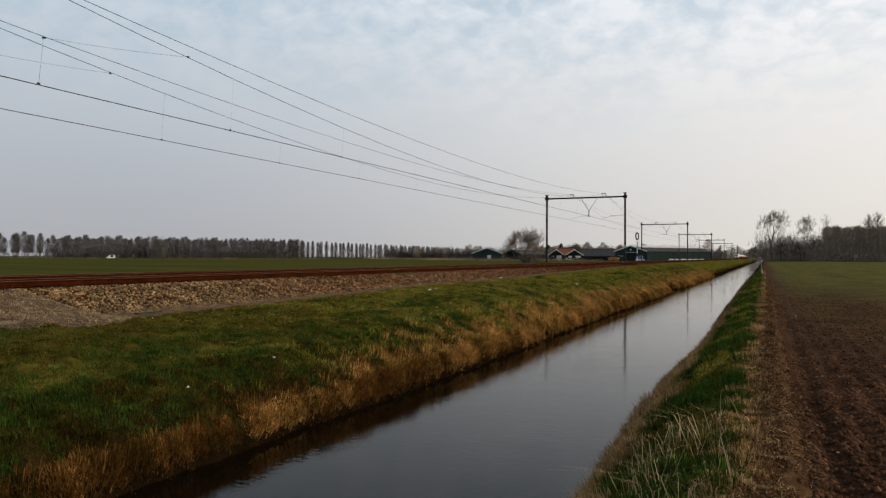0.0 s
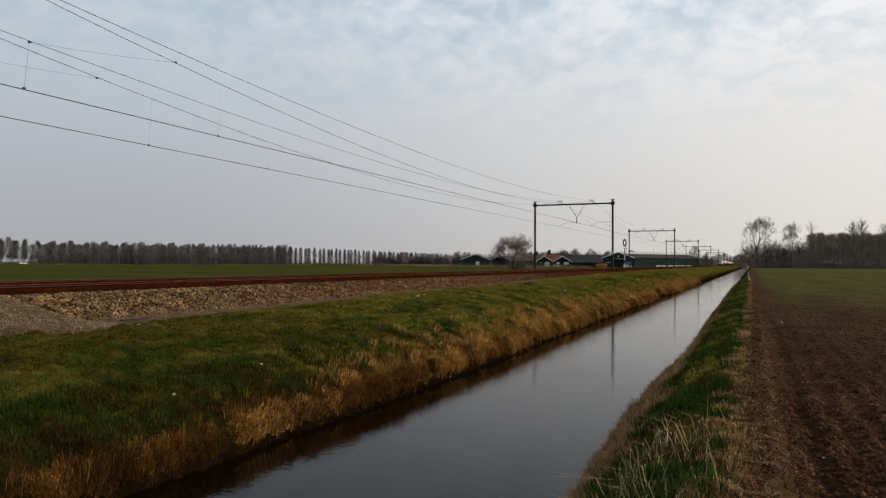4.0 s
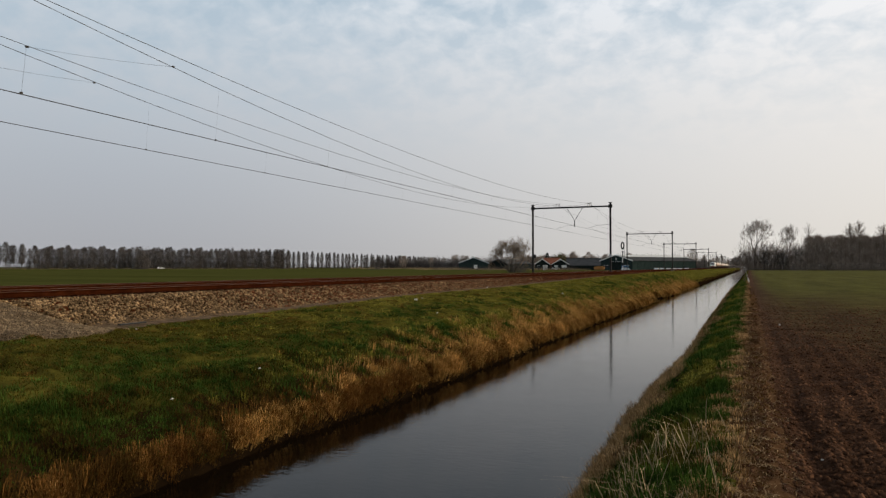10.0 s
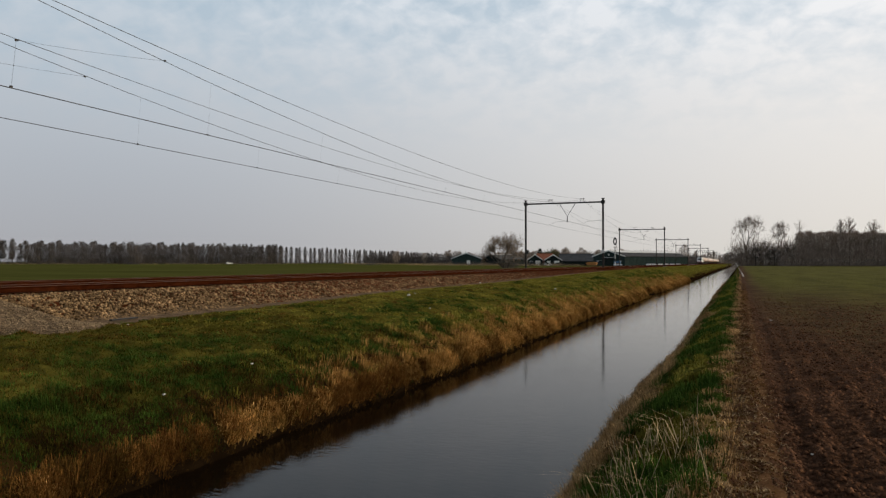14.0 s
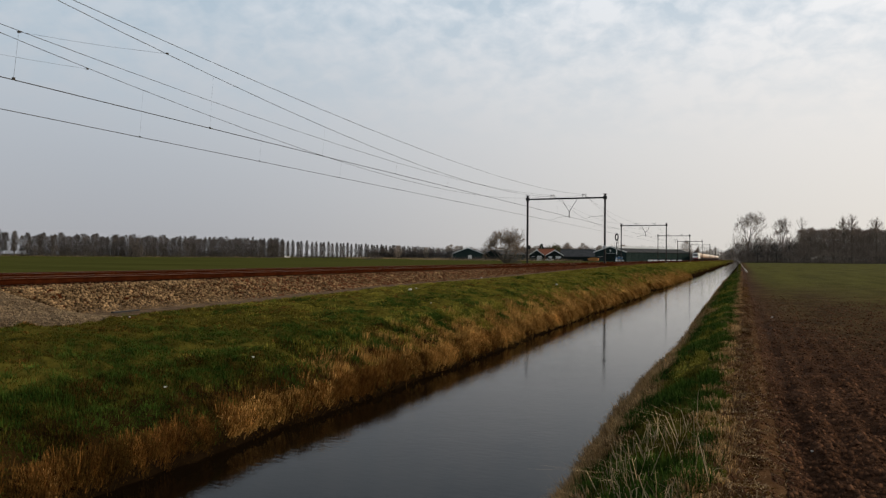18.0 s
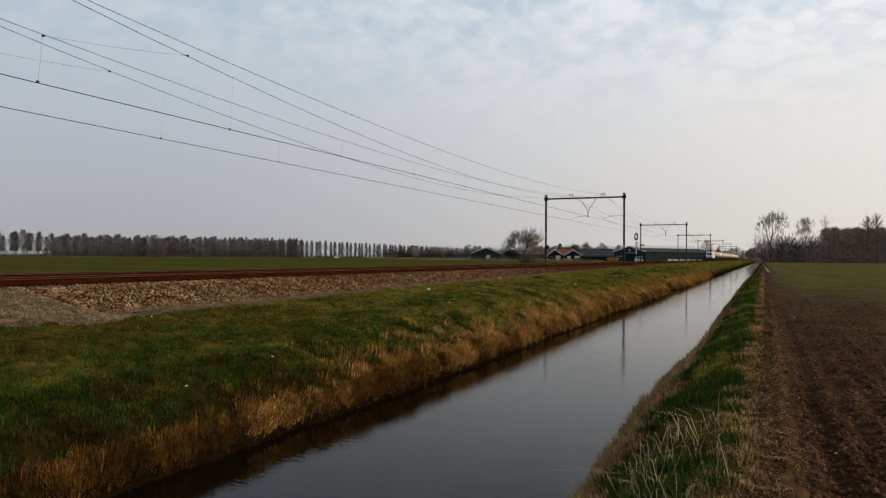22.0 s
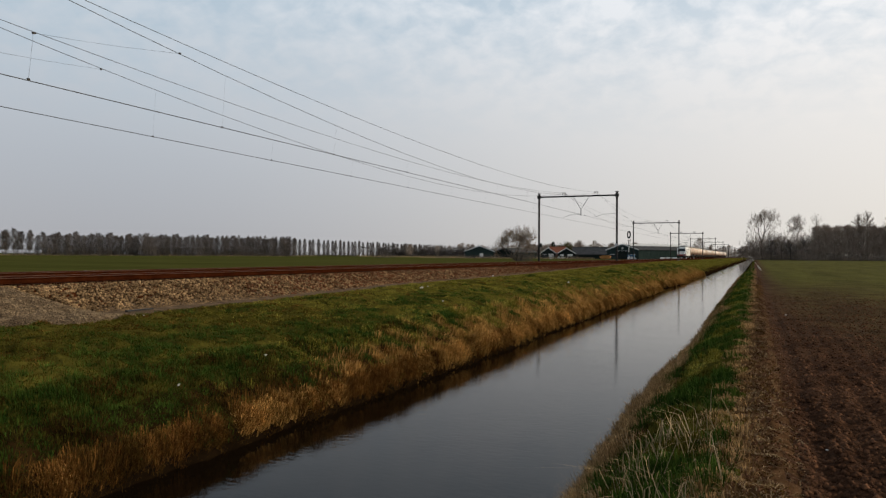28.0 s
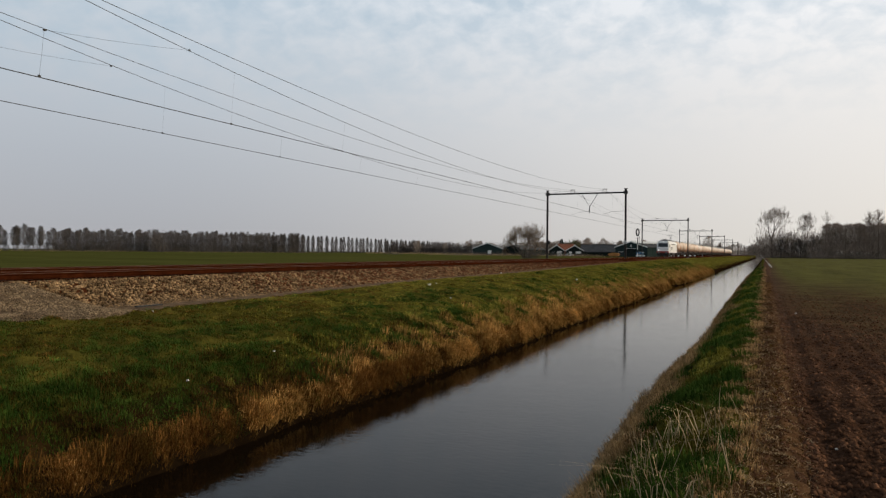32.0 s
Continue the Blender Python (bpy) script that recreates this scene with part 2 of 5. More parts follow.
def field_material():
    """Tilled earth that turns into a thin green crop farther down the field, in strips along the drilling."""
    m = bpy.data.materials.new("tilled_field")
    m.use_nodes = True
    n = Net(m.node_tree)
    where = n.node("ShaderNodeNewGeometry").outputs["Position"]
    p = n.node("ShaderNodeSeparateXYZ", {0: where})
    x, y = p.outputs[0], p.outputs[1]
    grain = n.noise(where, 18.0, 5.0, 0.65)
    patch = n.noise(where, 0.6, 4.0, 0.6)
    earth = n.ramp(n.math("ADD", n.math("MULTIPLY", grain, 0.6), n.math("MULTIPLY", patch, 0.4)),
                   (0.34, (0.018, 0.0082, 0.0044)), (0.66, (0.100, 0.050, 0.028)))
    rows = n.noise(n.node("ShaderNodeVectorMath", {0: where, 1: (0.45, 0.05, 0.0)}, operation="MULTIPLY").outputs[0], 0.9, 5.0, 0.65)
    green = n.ramp(n.math("ADD", n.math("MULTIPLY", rows, 0.5), n.math("MULTIPLY", patch, 0.5)), (0.34, (0.040, 0.034, 0.008)), (0.5, (0.080, 0.078, 0.016)), (0.66, (0.112, 0.112, 0.023)))
    grown = n.node("ShaderNodeMapRange", {0: n.math("ADD", n.math("ADD", y, n.math("MULTIPLY", x, 0.9)), n.math("ADD", n.math("MULTIPLY", rows, 16.0), n.math("MULTIPLY", patch, 18.0))),
                                          1: 31.0, 2: 78.0, 3: 0.0, 4: 1.0}).outputs[0]
    # a bare strip stays along the headland
    inner = n.node("ShaderNodeMapRange", {0: n.math("ADD", x, n.math("MULTIPLY", patch, 1.2)), 1: 0.9, 2: 2.3, 3: 0.0, 4: 1.0}).outputs[0]
    grown = n.math("MULTIPLY", grown, inner)
    colour = n.mix(grown, earth, green)
    relief = n.node("ShaderNodeBump", {"Strength": 1.0, "Distance": 0.05, "Height": grain})
    b = n.node("ShaderNodeBsdfPrincipled", {"Base Color": colour, "Roughness": 0.95, "Specular IOR Level": 0.02, "Normal": relief.outputs[0]})
    n.node("ShaderNodeOutputMaterial", {0: b.outputs[0]})
    return m


M["field"] = field_material()


def water_material():
    m = bpy.data.materials.new("ditch_water")
    m.use_nodes = True
    n = Net(m.node_tree)
    where = n.node("ShaderNodeNewGeometry").outputs["Position"]
    ripple = n.noise(n.node("ShaderNodeVectorMath", {0: where, 1: (0.9, 1.9, 1.0)}, operation="MULTIPLY").outputs[0], 6.0, 3.0, 0.55)
    swell = n.noise(where, 0.8, 2.0, 0.5)
    h = n.math("ADD", n.math("MULTIPLY", ripple, 0.34), n.math("MULTIPLY", swell, 0.5))
    relief = n.node("ShaderNodeBump", {"Strength": 0.16, "Distance": 0.05, "Height": h})
    b = n.node("ShaderNodeBsdfPrincipled", {"Base Color": (0.006, 0.0038, 0.002, 1), "Roughness": 0.015, "IOR": 1.185, "Specular IOR Level": 0.4, "Normal": relief.outputs[0]})
    n.node("ShaderNodeOutputMaterial", {0: b.outputs[0]})
    return m


M["water"] = water_material()


# ---- mesh tools ----
class Geo:
    """Collects vertices and faces for one mesh."""

    def __init__(self):
        self.v, self.f, self.m = [], [], []

    def add(self, verts, faces, slot=0):
        k = len(self.v)
        self.v.extend(verts)
        self.f.extend(tuple(i + k for i in f) for f in faces)
        self.m.extend([slot] * len(faces))
        return self

    def box(self, x0, x1, y0, y1, z0, z1, slot=0, bevel=0.0):
        if bevel:
            bm = bmesh.new()
            bmesh.ops.create_cube(bm, size=1)
            for p in bm.verts:
                p.co = Vector(((x0 + x1) / 2 + p.co.x * (x1 - x0), (y0 + y1) / 2 + p.co.y * (y1 - y0), (z0 + z1) / 2 + p.co.z * (z1 - z0)))
            bmesh.ops.bevel(bm, geom=bm.edges[:], offset=bevel, segments=2, affect="EDGES", profile=0.5)
            bm.verts.index_update()
            self.add([tuple(p.co) for p in bm.verts], [tuple(q.index for q in f.verts) for f in bm.faces], slot)
            bm.free()
            return self
        return self.add([(x, y, z) for z in (z0, z1) for y in (y0, y1) for x in (x0, x1)],
                        [(0, 2, 3, 1), (4, 5, 7, 6), (0, 1, 5, 4), (2, 6, 7, 3), (0, 4, 6, 2), (1, 3, 7, 5)], slot)

    def tube(self, a, b, r0, r1=None, n=6, slot=0, caps=True):
        a, b = Vector(a), Vector(b)
        r1 = r0 if r1 is None else r1
        d = (b - a).normalized()
        s = d.orthogonal().normalized()
        t = d.cross(s)
        ring = [s * math.cos(i * math.tau / n) + t * math.sin(i * math.tau / n) for i in range(n)]
        faces = [(i, (i + 1) % n, n + (i + 1) % n, n + i) for i in range(n)]
        if caps:
            faces += [tuple(range(n - 1, -1, -1)), tuple(range(n, 2 * n))]
        return self.add([tuple(a + q * r0) for q in ring] + [tuple(b + q * r1) for q in ring], faces, slot)

    def spin(self, profile, n=16, slot=0, m=None):
        """Turns (radius, height) pairs round the z axis."""
        m = m or Matrix()
        verts = [tuple(m @ Vector((r * math.cos(i * math.tau / n), r * math.sin(i * math.tau / n), h))) for r, h in profile for i in range(n)]
        faces = [(j * n + i, j * n + (i + 1) % n, (j + 1) * n + (i + 1) % n, (j + 1) * n + i) for j in range(len(profile) - 1) for i in range(n)]
        k = len(profile) - 1
        faces += [tuple(range(n - 1, -1, -1)), tuple(k * n + i for i in range(n))]
        return self.add(verts, faces, slot)

    def extrude(self, outline, y0, y1, slot=0):
        """An (x, z) outline drawn out along y."""
        n = len(outline)
        return self.add([(x, y0, z) for x, z in outline] + [(x, y1, z) for x, z in outline],
                        [(i, (i + 1) % n, n + (i + 1) % n, n + i) for i in range(n)] + [tuple(range(n - 1, -1, -1)), tuple(range(n, 2 * n))], slot)

    def mesh(self, name, *mats, smooth=False):
        me = bpy.data.meshes.new(name)
        me.from_pydata(self.v, [], self.f)
        for k in mats:
            me.materials.append(M[k])
        if len(mats) > 1:
            me.polygons.foreach_set("material_index", self.m)
        if smooth:
            me.polygons.foreach_set("use_smooth", [True] * len(me.polygons))
        me.update()
        return me


def part(name, geo, mat, parent, label="", smooth=False):
    ob = new(name, geo.mesh(name, mat, smooth=smooth) if isinstance(geo, Geo) else geo)
    ob.parent = parent
    return tagged(ob, label)


def triangles(name, verts, faces, mat):
    """A mesh from numpy arrays of corners and triangles."""
    me = bpy.data.meshes.new(name)
    me.vertices.add(len(verts))
    me.vertices.foreach_set("co", np.asarray(verts, np.float32).ravel())
    me.loops.add(faces.size)
    me.loops.foreach_set("vertex_index", np.asarray(faces, np.int32).ravel())
    k = faces.shape[1]
    me.polygons.add(len(faces))
    me.polygons.foreach_set("loop_start", np.arange(len(faces), dtype=np.int32) * k)
    me.materials.append(M[mat])
    me.update(calc_edges=True)
    return me

# ---- the land ----
WATER = -1.35
NEAR, FAR = -18.9, -23.1      # the middle of the two tracks
RAIL = 0.92                   # top of the rails


def lerp(pairs, x):
    return float(np.interp(x, [a for a, _ in pairs], [b for _, b in pairs]))


def edge_left(y):
    """Where the water meets the far bank; it is nibbled, and set back by a small inlet."""
    back = 1.3 * math.exp(-((y - 66) / 2.6) ** 2)
    return -7.22 + 0.12 * abs(noise.noise((y * 1.1, 33.1, 0))) + 0.14 * noise.noise((y * 0.55, 3.1, 0)) + 0.20 * noise.noise((y * 0.13, 8.7, 0)) - back


SHORE = [(0, -2.0), (9, -2.02), (12.9, -2.18), (16, -2.10), (20.5, -1.78), (26, -1.75), (30.5, -1.98), (40, -2.0), (70, -2.1), (5000, -2.1)]


def edge_right(y):
    return lerp(SHORE, y) + 0.07 * noise.noise((y * 0.9, 13.1, 0)) + 0.06 * noise.noise((y * 2.1, 16.1, 0))


FOOT = [(0, 0.06), (12, 0.08), (17, 0.10), (23, 0.18), (28, 0.27), (43, 0.30), (57, 0.42), (85, 0.62), (140, 0.66), (5000, 0.66)]


SWARD = [(0, -14.4), (9.4, -14.4), (10.3, -13.6), (10.9, -13.3), (12.3, -13.9), (14.5, -14.3), (30, -14.5), (5000, -14.5)]      # where the grass begins beside the gravel


def ground_height(x, y):
    foot = lerp(FOOT, y)
    el, er = edge_left(y), edge_right(y)
    crest = -0.12 + 0.5 * foot * min(1, y / 40)
    near = max(0.0, 1 - max(0.0, y) / 30)
    line = [(-5000, 0.0), (-40, 0.0), (-28.2, 0.12), (-26.8, 0.3), (-25.4, 0.62), (-16.9, 0.62), (-15.1, foot), (-12, foot - 0.03),
            (-9.9, crest), (-8.8, crest - 0.20), (el - 0.62, -0.68), (el - 0.25, -0.88), (el - 0.07, -1.06), (el - 0.02, -1.25), (el, WATER - 0.06), (el + 0.35, -1.95), (er - 0.35, -1.95), (er, WATER - 0.02),
            (er + 0.2, -1.05), (-1.4, -0.56), (-0.85, -0.17), (-0.35, 0.02), (-0.12, 0.03), (0.2, 0.01), (0.34, -0.03 - 0.04 * near), (0.46, -0.04 - 0.06 * near), (0.62, -0.03 - 0.03 * near), (1.0, -0.03), (5000, -0.03)]
    z = lerp(line, x)
    if -14.6 < x < el - 0.12:
        lumpy = min(1.0, (x + 14.6) / 1.2) * min(1.0, (el - 0.12 - x) / 0.5)
        z += lumpy * (0.10 * noise.noise((x * 1.2, y * 1.2, 0)) + 0.13 * max(0.0, noise.noise((x * 2.3, y * 2.3, 5))) + 0.04 * noise.noise((x * 5, y * 5, 9)))
    elif er + 0.3 < x < 0.2:
        z += 0.08 * noise.noise((x * 1.5, y * 1.5, 0)) + 0.06 * noise.noise((x * 3.6, y * 3.6, 5))
    elif x > 0.2 and x < 30:
        z += (0.042 * noise.noise((x * 4, y * 4, 0)) + 0.042 * noise.noise((x * 10, y * 8, 4)) + 0.018 * math.sin(x * 21 + noise.noise((0, y * 0.6, 0)))) * max(0.0, 1 - y / 45)
    return z


def spaced(stops):
    """Coordinates from (start, step) pairs; the step holds up to the next start."""
    out = []
    for (a, s), (b, _) in zip(stops, stops[1:]):
        k = max(1, round((b - a) / s))
        out += [a + (b - a) * i / k for i in range(k)]
    return out + [stops[-1][0]]


XS = spaced([(-4500, 900), (-900, 100), (-100, 20), (-40, 4), (-28.4, 0.8), (-16.9, 0.3), (-14.6, 0.16), (-8.7, 0.06), (-6.7, 0.3), (-2.6, 0.1), (0.3, 0.06), (3.2, 0.15), (8, 0.4), (14, 2), (40, 20), (200, 100), (900, 900), (4500, 1)])
YS = spaced([(-300, 60), (-30, 5), (0, 0.6), (3, 0.10), (16, 0.3), (40, 0.8), (100, 4), (240, 20), (600, 80), (1500, 500), (4900, 1)])
SLOTS = ["pasture", "trackbed", "verge", "bank", "mud", "field", "lip"]
land = Geo()
land.v = [(x, y, ground_height(x, y)) for y in YS for x in XS]
for j in range(len(YS) - 1):
    y = (YS[j] + YS[j + 1]) / 2
    el, er = edge_left(y), edge_right(y)
    wobble = 0.25 * noise.noise((y * 0.8, 40, 0))
    ragged = 0.14 * noise.noise((y * 2.7, 50, 0)) + 0.1 * noise.noise((y * 0.9, 55, 0))
    for i in range(len(XS) - 1):
        x = (XS[i] + XS[i + 1]) / 2
        k = j * len(XS) + i
        land.f.append((k, k + 1, k + 1 + len(XS), k + len(XS)))
        # slot 4 starts above the waterline: mud with the grass fringe's shade painted in
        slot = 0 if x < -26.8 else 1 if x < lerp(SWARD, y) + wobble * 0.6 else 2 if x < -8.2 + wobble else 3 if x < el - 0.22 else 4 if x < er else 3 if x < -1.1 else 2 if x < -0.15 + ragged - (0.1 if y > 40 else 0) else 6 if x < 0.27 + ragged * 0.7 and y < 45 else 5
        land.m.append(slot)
tagged(new("ground", land.mesh("ground", *SLOTS, smooth=True)), "flat farmland with grassy ditch banks and brown tilled earth", "ground", kind="structure")

pool = Geo()
for a, b in zip(YS, YS[1:]):
    if a >= -30 and b < 1400:
        pool.add([(-9.3, a, WATER), (-1.4, a, WATER), (-1.4, b, WATER), (-9.3, b, WATER)], [(0, 1, 2, 3)])
tagged(new("water", pool.mesh("water", "water")), "still dark ditch water mirroring a pale sky", "water", kind="structure")

# ---- the railway ----
END = 1300.0


def track(middle, name_label):
    top = new("railway_track")
    tagged(top, name_label, "railway track", "the two tracks")
    top.location = (middle, 0, 0)
    outline = [(-0.065, -0.15), (0.065, -0.15), (0.065, -0.135), (0.012, -0.12), (0.012, -0.045), (0.036, -0.032), (0.036, -0.004), (0.03, 0.0),
               (-0.03, 0.0), (-0.036, -0.004), (-0.036, -0.032), (-0.012, -0.045), (-0.012, -0.12), (-0.065, -0.135)]
    for side in (-0.7535, 0.7535):
        g = Geo().extrude([(side + x, RAIL + z) for x, z in outline], -40, END)
        r = part("rail", g, "rail", top)
        part("running_surface", Geo().box(side - 0.03, side + 0.03, -40, END, RAIL - 0.002, RAIL + 0.004), "railhead", r, "rail head polished by wheels")
    one = Geo().box(-1.3, 1.3, -0.125, 0.125, RAIL - 0.40, RAIL - 0.16, bevel=0.015).mesh("sleeper", "sleeper")
    rest = Geo()
    for i in range(560):
        y = 4 + i * 0.6
        if i < 130:
            s = part("sleeper", one, "sleeper", top)
            s.location = (random.uniform(-0.02, 0.02), y, random.uniform(-0.006, 0.006))
        else:
            rest.box(-1.3, 1.3, y - 0.125, y + 0.125, RAIL - 0.4, RAIL - 0.16)
    tagged(part("sleeper_run", rest, "sleeper", top), kind="stuff")
    return top


track(NEAR, "rusty rails on dark sleepers in stone ballast")
track(FAR, "rusty rails on dark sleepers beyond the nearer track")


def stones(count, seed, place, size, mat):
    """Angular broken stones, joined."""
    rng = np.random.default_rng(seed)
    base = np.array([(1, 0, -0.3), (0.2, 1, -0.2), (-0.9, 0.4, -0.3), (-0.3, -0.9, -0.2), (0.5, 0.3, 0.7), (-0.4, -0.2, 0.8), (0, 0, -0.8)], float)
    tri = np.array([(0, 1, 4), (1, 2, 4), (2, 5, 4), (2, 3, 5), (3, 0, 5), (0, 4, 5), (0, 6, 1), (1, 6, 2), (2, 6, 3), (3, 6, 0)])
    at = place(rng, count)
    s = rng.uniform(*size, count)[:, None, None]
    turn = rng.uniform(0, math.tau, count)
    c, sn = np.cos(turn), np.sin(turn)
    v = base[None] * (1 + rng.uniform(-0.35, 0.35, (count, 7, 3))) * s
    v = np.stack([v[..., 0] * c[:, None] - v[..., 1] * sn[:, None], v[..., 0] * sn[:, None] + v[..., 1] * c[:, None], v[..., 2] * 0.8], -1)
    v += at[:, None]
    return triangles("stones", v.reshape(-1, 3), (tri[None] + 7 * np.arange(count)[:, None, None]).reshape(-1, 3), mat)


# the ballast: a body with a flat crown and sloping shoulders, and the loose stones on it
bed = Geo()
ys = spaced([(-40, 4), (0, 0.5), (60, 2), (200, 20), (1300, 1)])
crown = RAIL - 0.19


def shoulder(x, y):
    foot = lerp(FOOT, y)
    return lerp([(-26.9, 0.25), (-25.3, crown), (-17.1, crown), (-16.8, crown - 0.06), (-15.15, foot - 0.02)], x)


bx = spaced([(-26.9, 0.5), (-25.3, 0.35), (-16.8, 0.18), (-15.15, 1)])
bed.v = [(x, y, shoulder(x, y) + 0.03 * noise.noise((x * 3, y * 3, 2))) for y in ys for x in bx]
for j in range(len(ys) - 1):
    for i in range(len(bx) - 1):
        k = j * len(bx) + i
        bed.f.append((k, k + 1, k + 1 + len(bx), k + len(bx)))
        bed.m.append(0)
bed_ob = tagged(new("ballast_bed", bed.mesh("ballast_bed", "ballast")), "broken stone ballast, rusty brown between the rails", "ballast", kind="structure")


def on_slope(rng, n):
    y = 5 + 45 * rng.random(n) ** 1.5 * rng.uniform(0.6, 1.25, n)
    x = rng.uniform(-17.2, -15.1, n)
    return np.stack([x, y, [shoulder(a, b) + 0.012 for a, b in zip(x, y)]], 1)


def on_far_slope(rng, n):
    y = 30 + 110 * rng.random(n) ** 1.6 - 12 * rng.random(n)
    x = rng.uniform(-17.2, -15.1, n)
    return np.stack([x, y, [shoulder(a, b) + 0.012 for a, b in zip(x, y)]], 1)


def on_crown(rng, n):
    y = 6 + 60 * rng.random(n) ** 1.5
    x = rng.uniform(-25.2, -16.9, n)
    return np.stack([x, y, np.full(n, crown + 0.01)], 1)


tagged(new("ballast_stones", stones(22000, 1, on_slope, (0.026, 0.062), "stone")), "loose pale brown broken stones on the track's shoulder", "stones", kind="stuff")
tagged(new("rusty_stones", stones(9000, 12, on_far_slope, (0.035, 0.08), "rust_stone")), "rust-brown broken stones on the shoulder farther on", "stones", kind="stuff")
tagged(new("rusty_stones", stones(9000, 2, on_crown, (0.025, 0.045), "rust_stone")), "rust-stained broken stones round the sleepers", "stones", kind="stuff")


# ---- overhead line ----
PORTALS = [90.74 + 79.0 * i for i in range(-1, 12)]
PORTALS[0] = 8.6
BEAM, LEFT, RIGHT = 9.41, -26.48, -16.22


def portal():
    top = new("catenary_portal")
    tagged(top, "dark steel portal mast over both tracks with insulators", "portal", "portals along the line")
    for x in (LEFT, RIGHT):
        g = Geo()
        for a, b in ((-0.11, -0.095), (0.095, 0.11)):
            g.box(x + a, x + b, -0.11, 0.11, 0.5, BEAM + 0.42)
        g.box(x - 0.095, x + 0.095, -0.008, 0.008, 0.5, BEAM + 0.42)
        p = part("post", g, "steel", top)
        part("footing", Geo().box(x - 0.3, x + 0.3, -0.3, 0.3, 0.2, 0.78, bevel=0.03), "concrete", p, "concrete footing")
        part("cap", Geo().box(x - 0.2, x + 0.2, -0.17, 0.17, BEAM + 0.42, BEAM + 0.5), "steel", p)
        part("gusset", Geo().box(x - 0.24, x + 0.24, -0.16, 0.16, BEAM - 0.2, BEAM + 0.2, bevel=0.02), "steel", p)
    g = Geo()
    g.box(LEFT, RIGHT, -0.09, 0.09, BEAM + 0.075, BEAM + 0.095).box(LEFT, RIGHT, -0.09, 0.09, BEAM - 0.095, BEAM - 0.075)
    g.box(LEFT, RIGHT, -0.015, 0.015, BEAM - 0.075, BEAM + 0.075)
    part("beam", g, "steel", top)
    for x in (FAR, NEAR):
        g = Geo()
        for side in (-0.24, 0.24):
            g.tube((x + side, 0, BEAM + 0.09), (x + side * 0.9, 0, BEAM + 0.50), 0.024)
        g.tube((x - 0.30, 0, BEAM + 0.50), (x + 0.30, 0, BEAM + 0.50), 0.03)
        b = part("bracket", g, "steel", top)
        profile = [(0.02, 0), (0.07, 0.02), (0.035, 0.06), (0.075, 0.09), (0.035, 0.13), (0.075, 0.17), (0.035, 0.21), (0.07, 0.25), (0.02, 0.28)]
        part("insulator", Geo().spin(profile, 10, m=pose(x, 0, BEAM + 0.17)), "white", b, "ribbed pale insulator", smooth=True)
    # a V hung from the middle of the beam, with a stem that holds the arm of the farther track
    mid = (NEAR + FAR) / 2 + 0.15
    g = Geo().tube((mid - 1.0, 0, BEAM - 0.1), (mid, 0, BEAM - 1.75), 0.03).tube((mid + 1.05, 0, BEAM - 0.1), (mid, 0, BEAM - 1.75), 0.03)
    part("hanger", g, "steel", top)
    part("stem", Geo().tube((mid, 0, BEAM - 1.65), (mid, 0, BEAM - 2.55), 0.055, n=8), "steel", top)
    for root, x in ((mid, FAR), (RIGHT, NEAR)):
        g = Geo().tube((root - 0.35, 0, 7.05), (x + 0.95, 0, 6.98), 0.017).tube((x + 0.95, 0, 6.98), (x - 0.2, 0, 6.62), 0.013)
        g.tube((root, 0, 7.05), (root - 0.36, 0, 7.05), 0.03)
        a = part("registration_arm", g, "steel", top)
        part("insulator", Geo().spin([(0.02, 0), (0.06, 0.03), (0.03, 0.07), (0.06, 0.11), (0.03, 0.15), (0.06, 0.19), (0.02, 0.24)], 8,
                                     m=pose(root - 0.12, 0, 7.05, 0, -90, 0)), "porcelain", a, "ribbed grey insulator", smooth=True)
    return top


first = portal()
first.location.y = PORTALS[0]
for y in PORTALS[1:]:
    p = copy_thing(first, pose(0, y, 0))


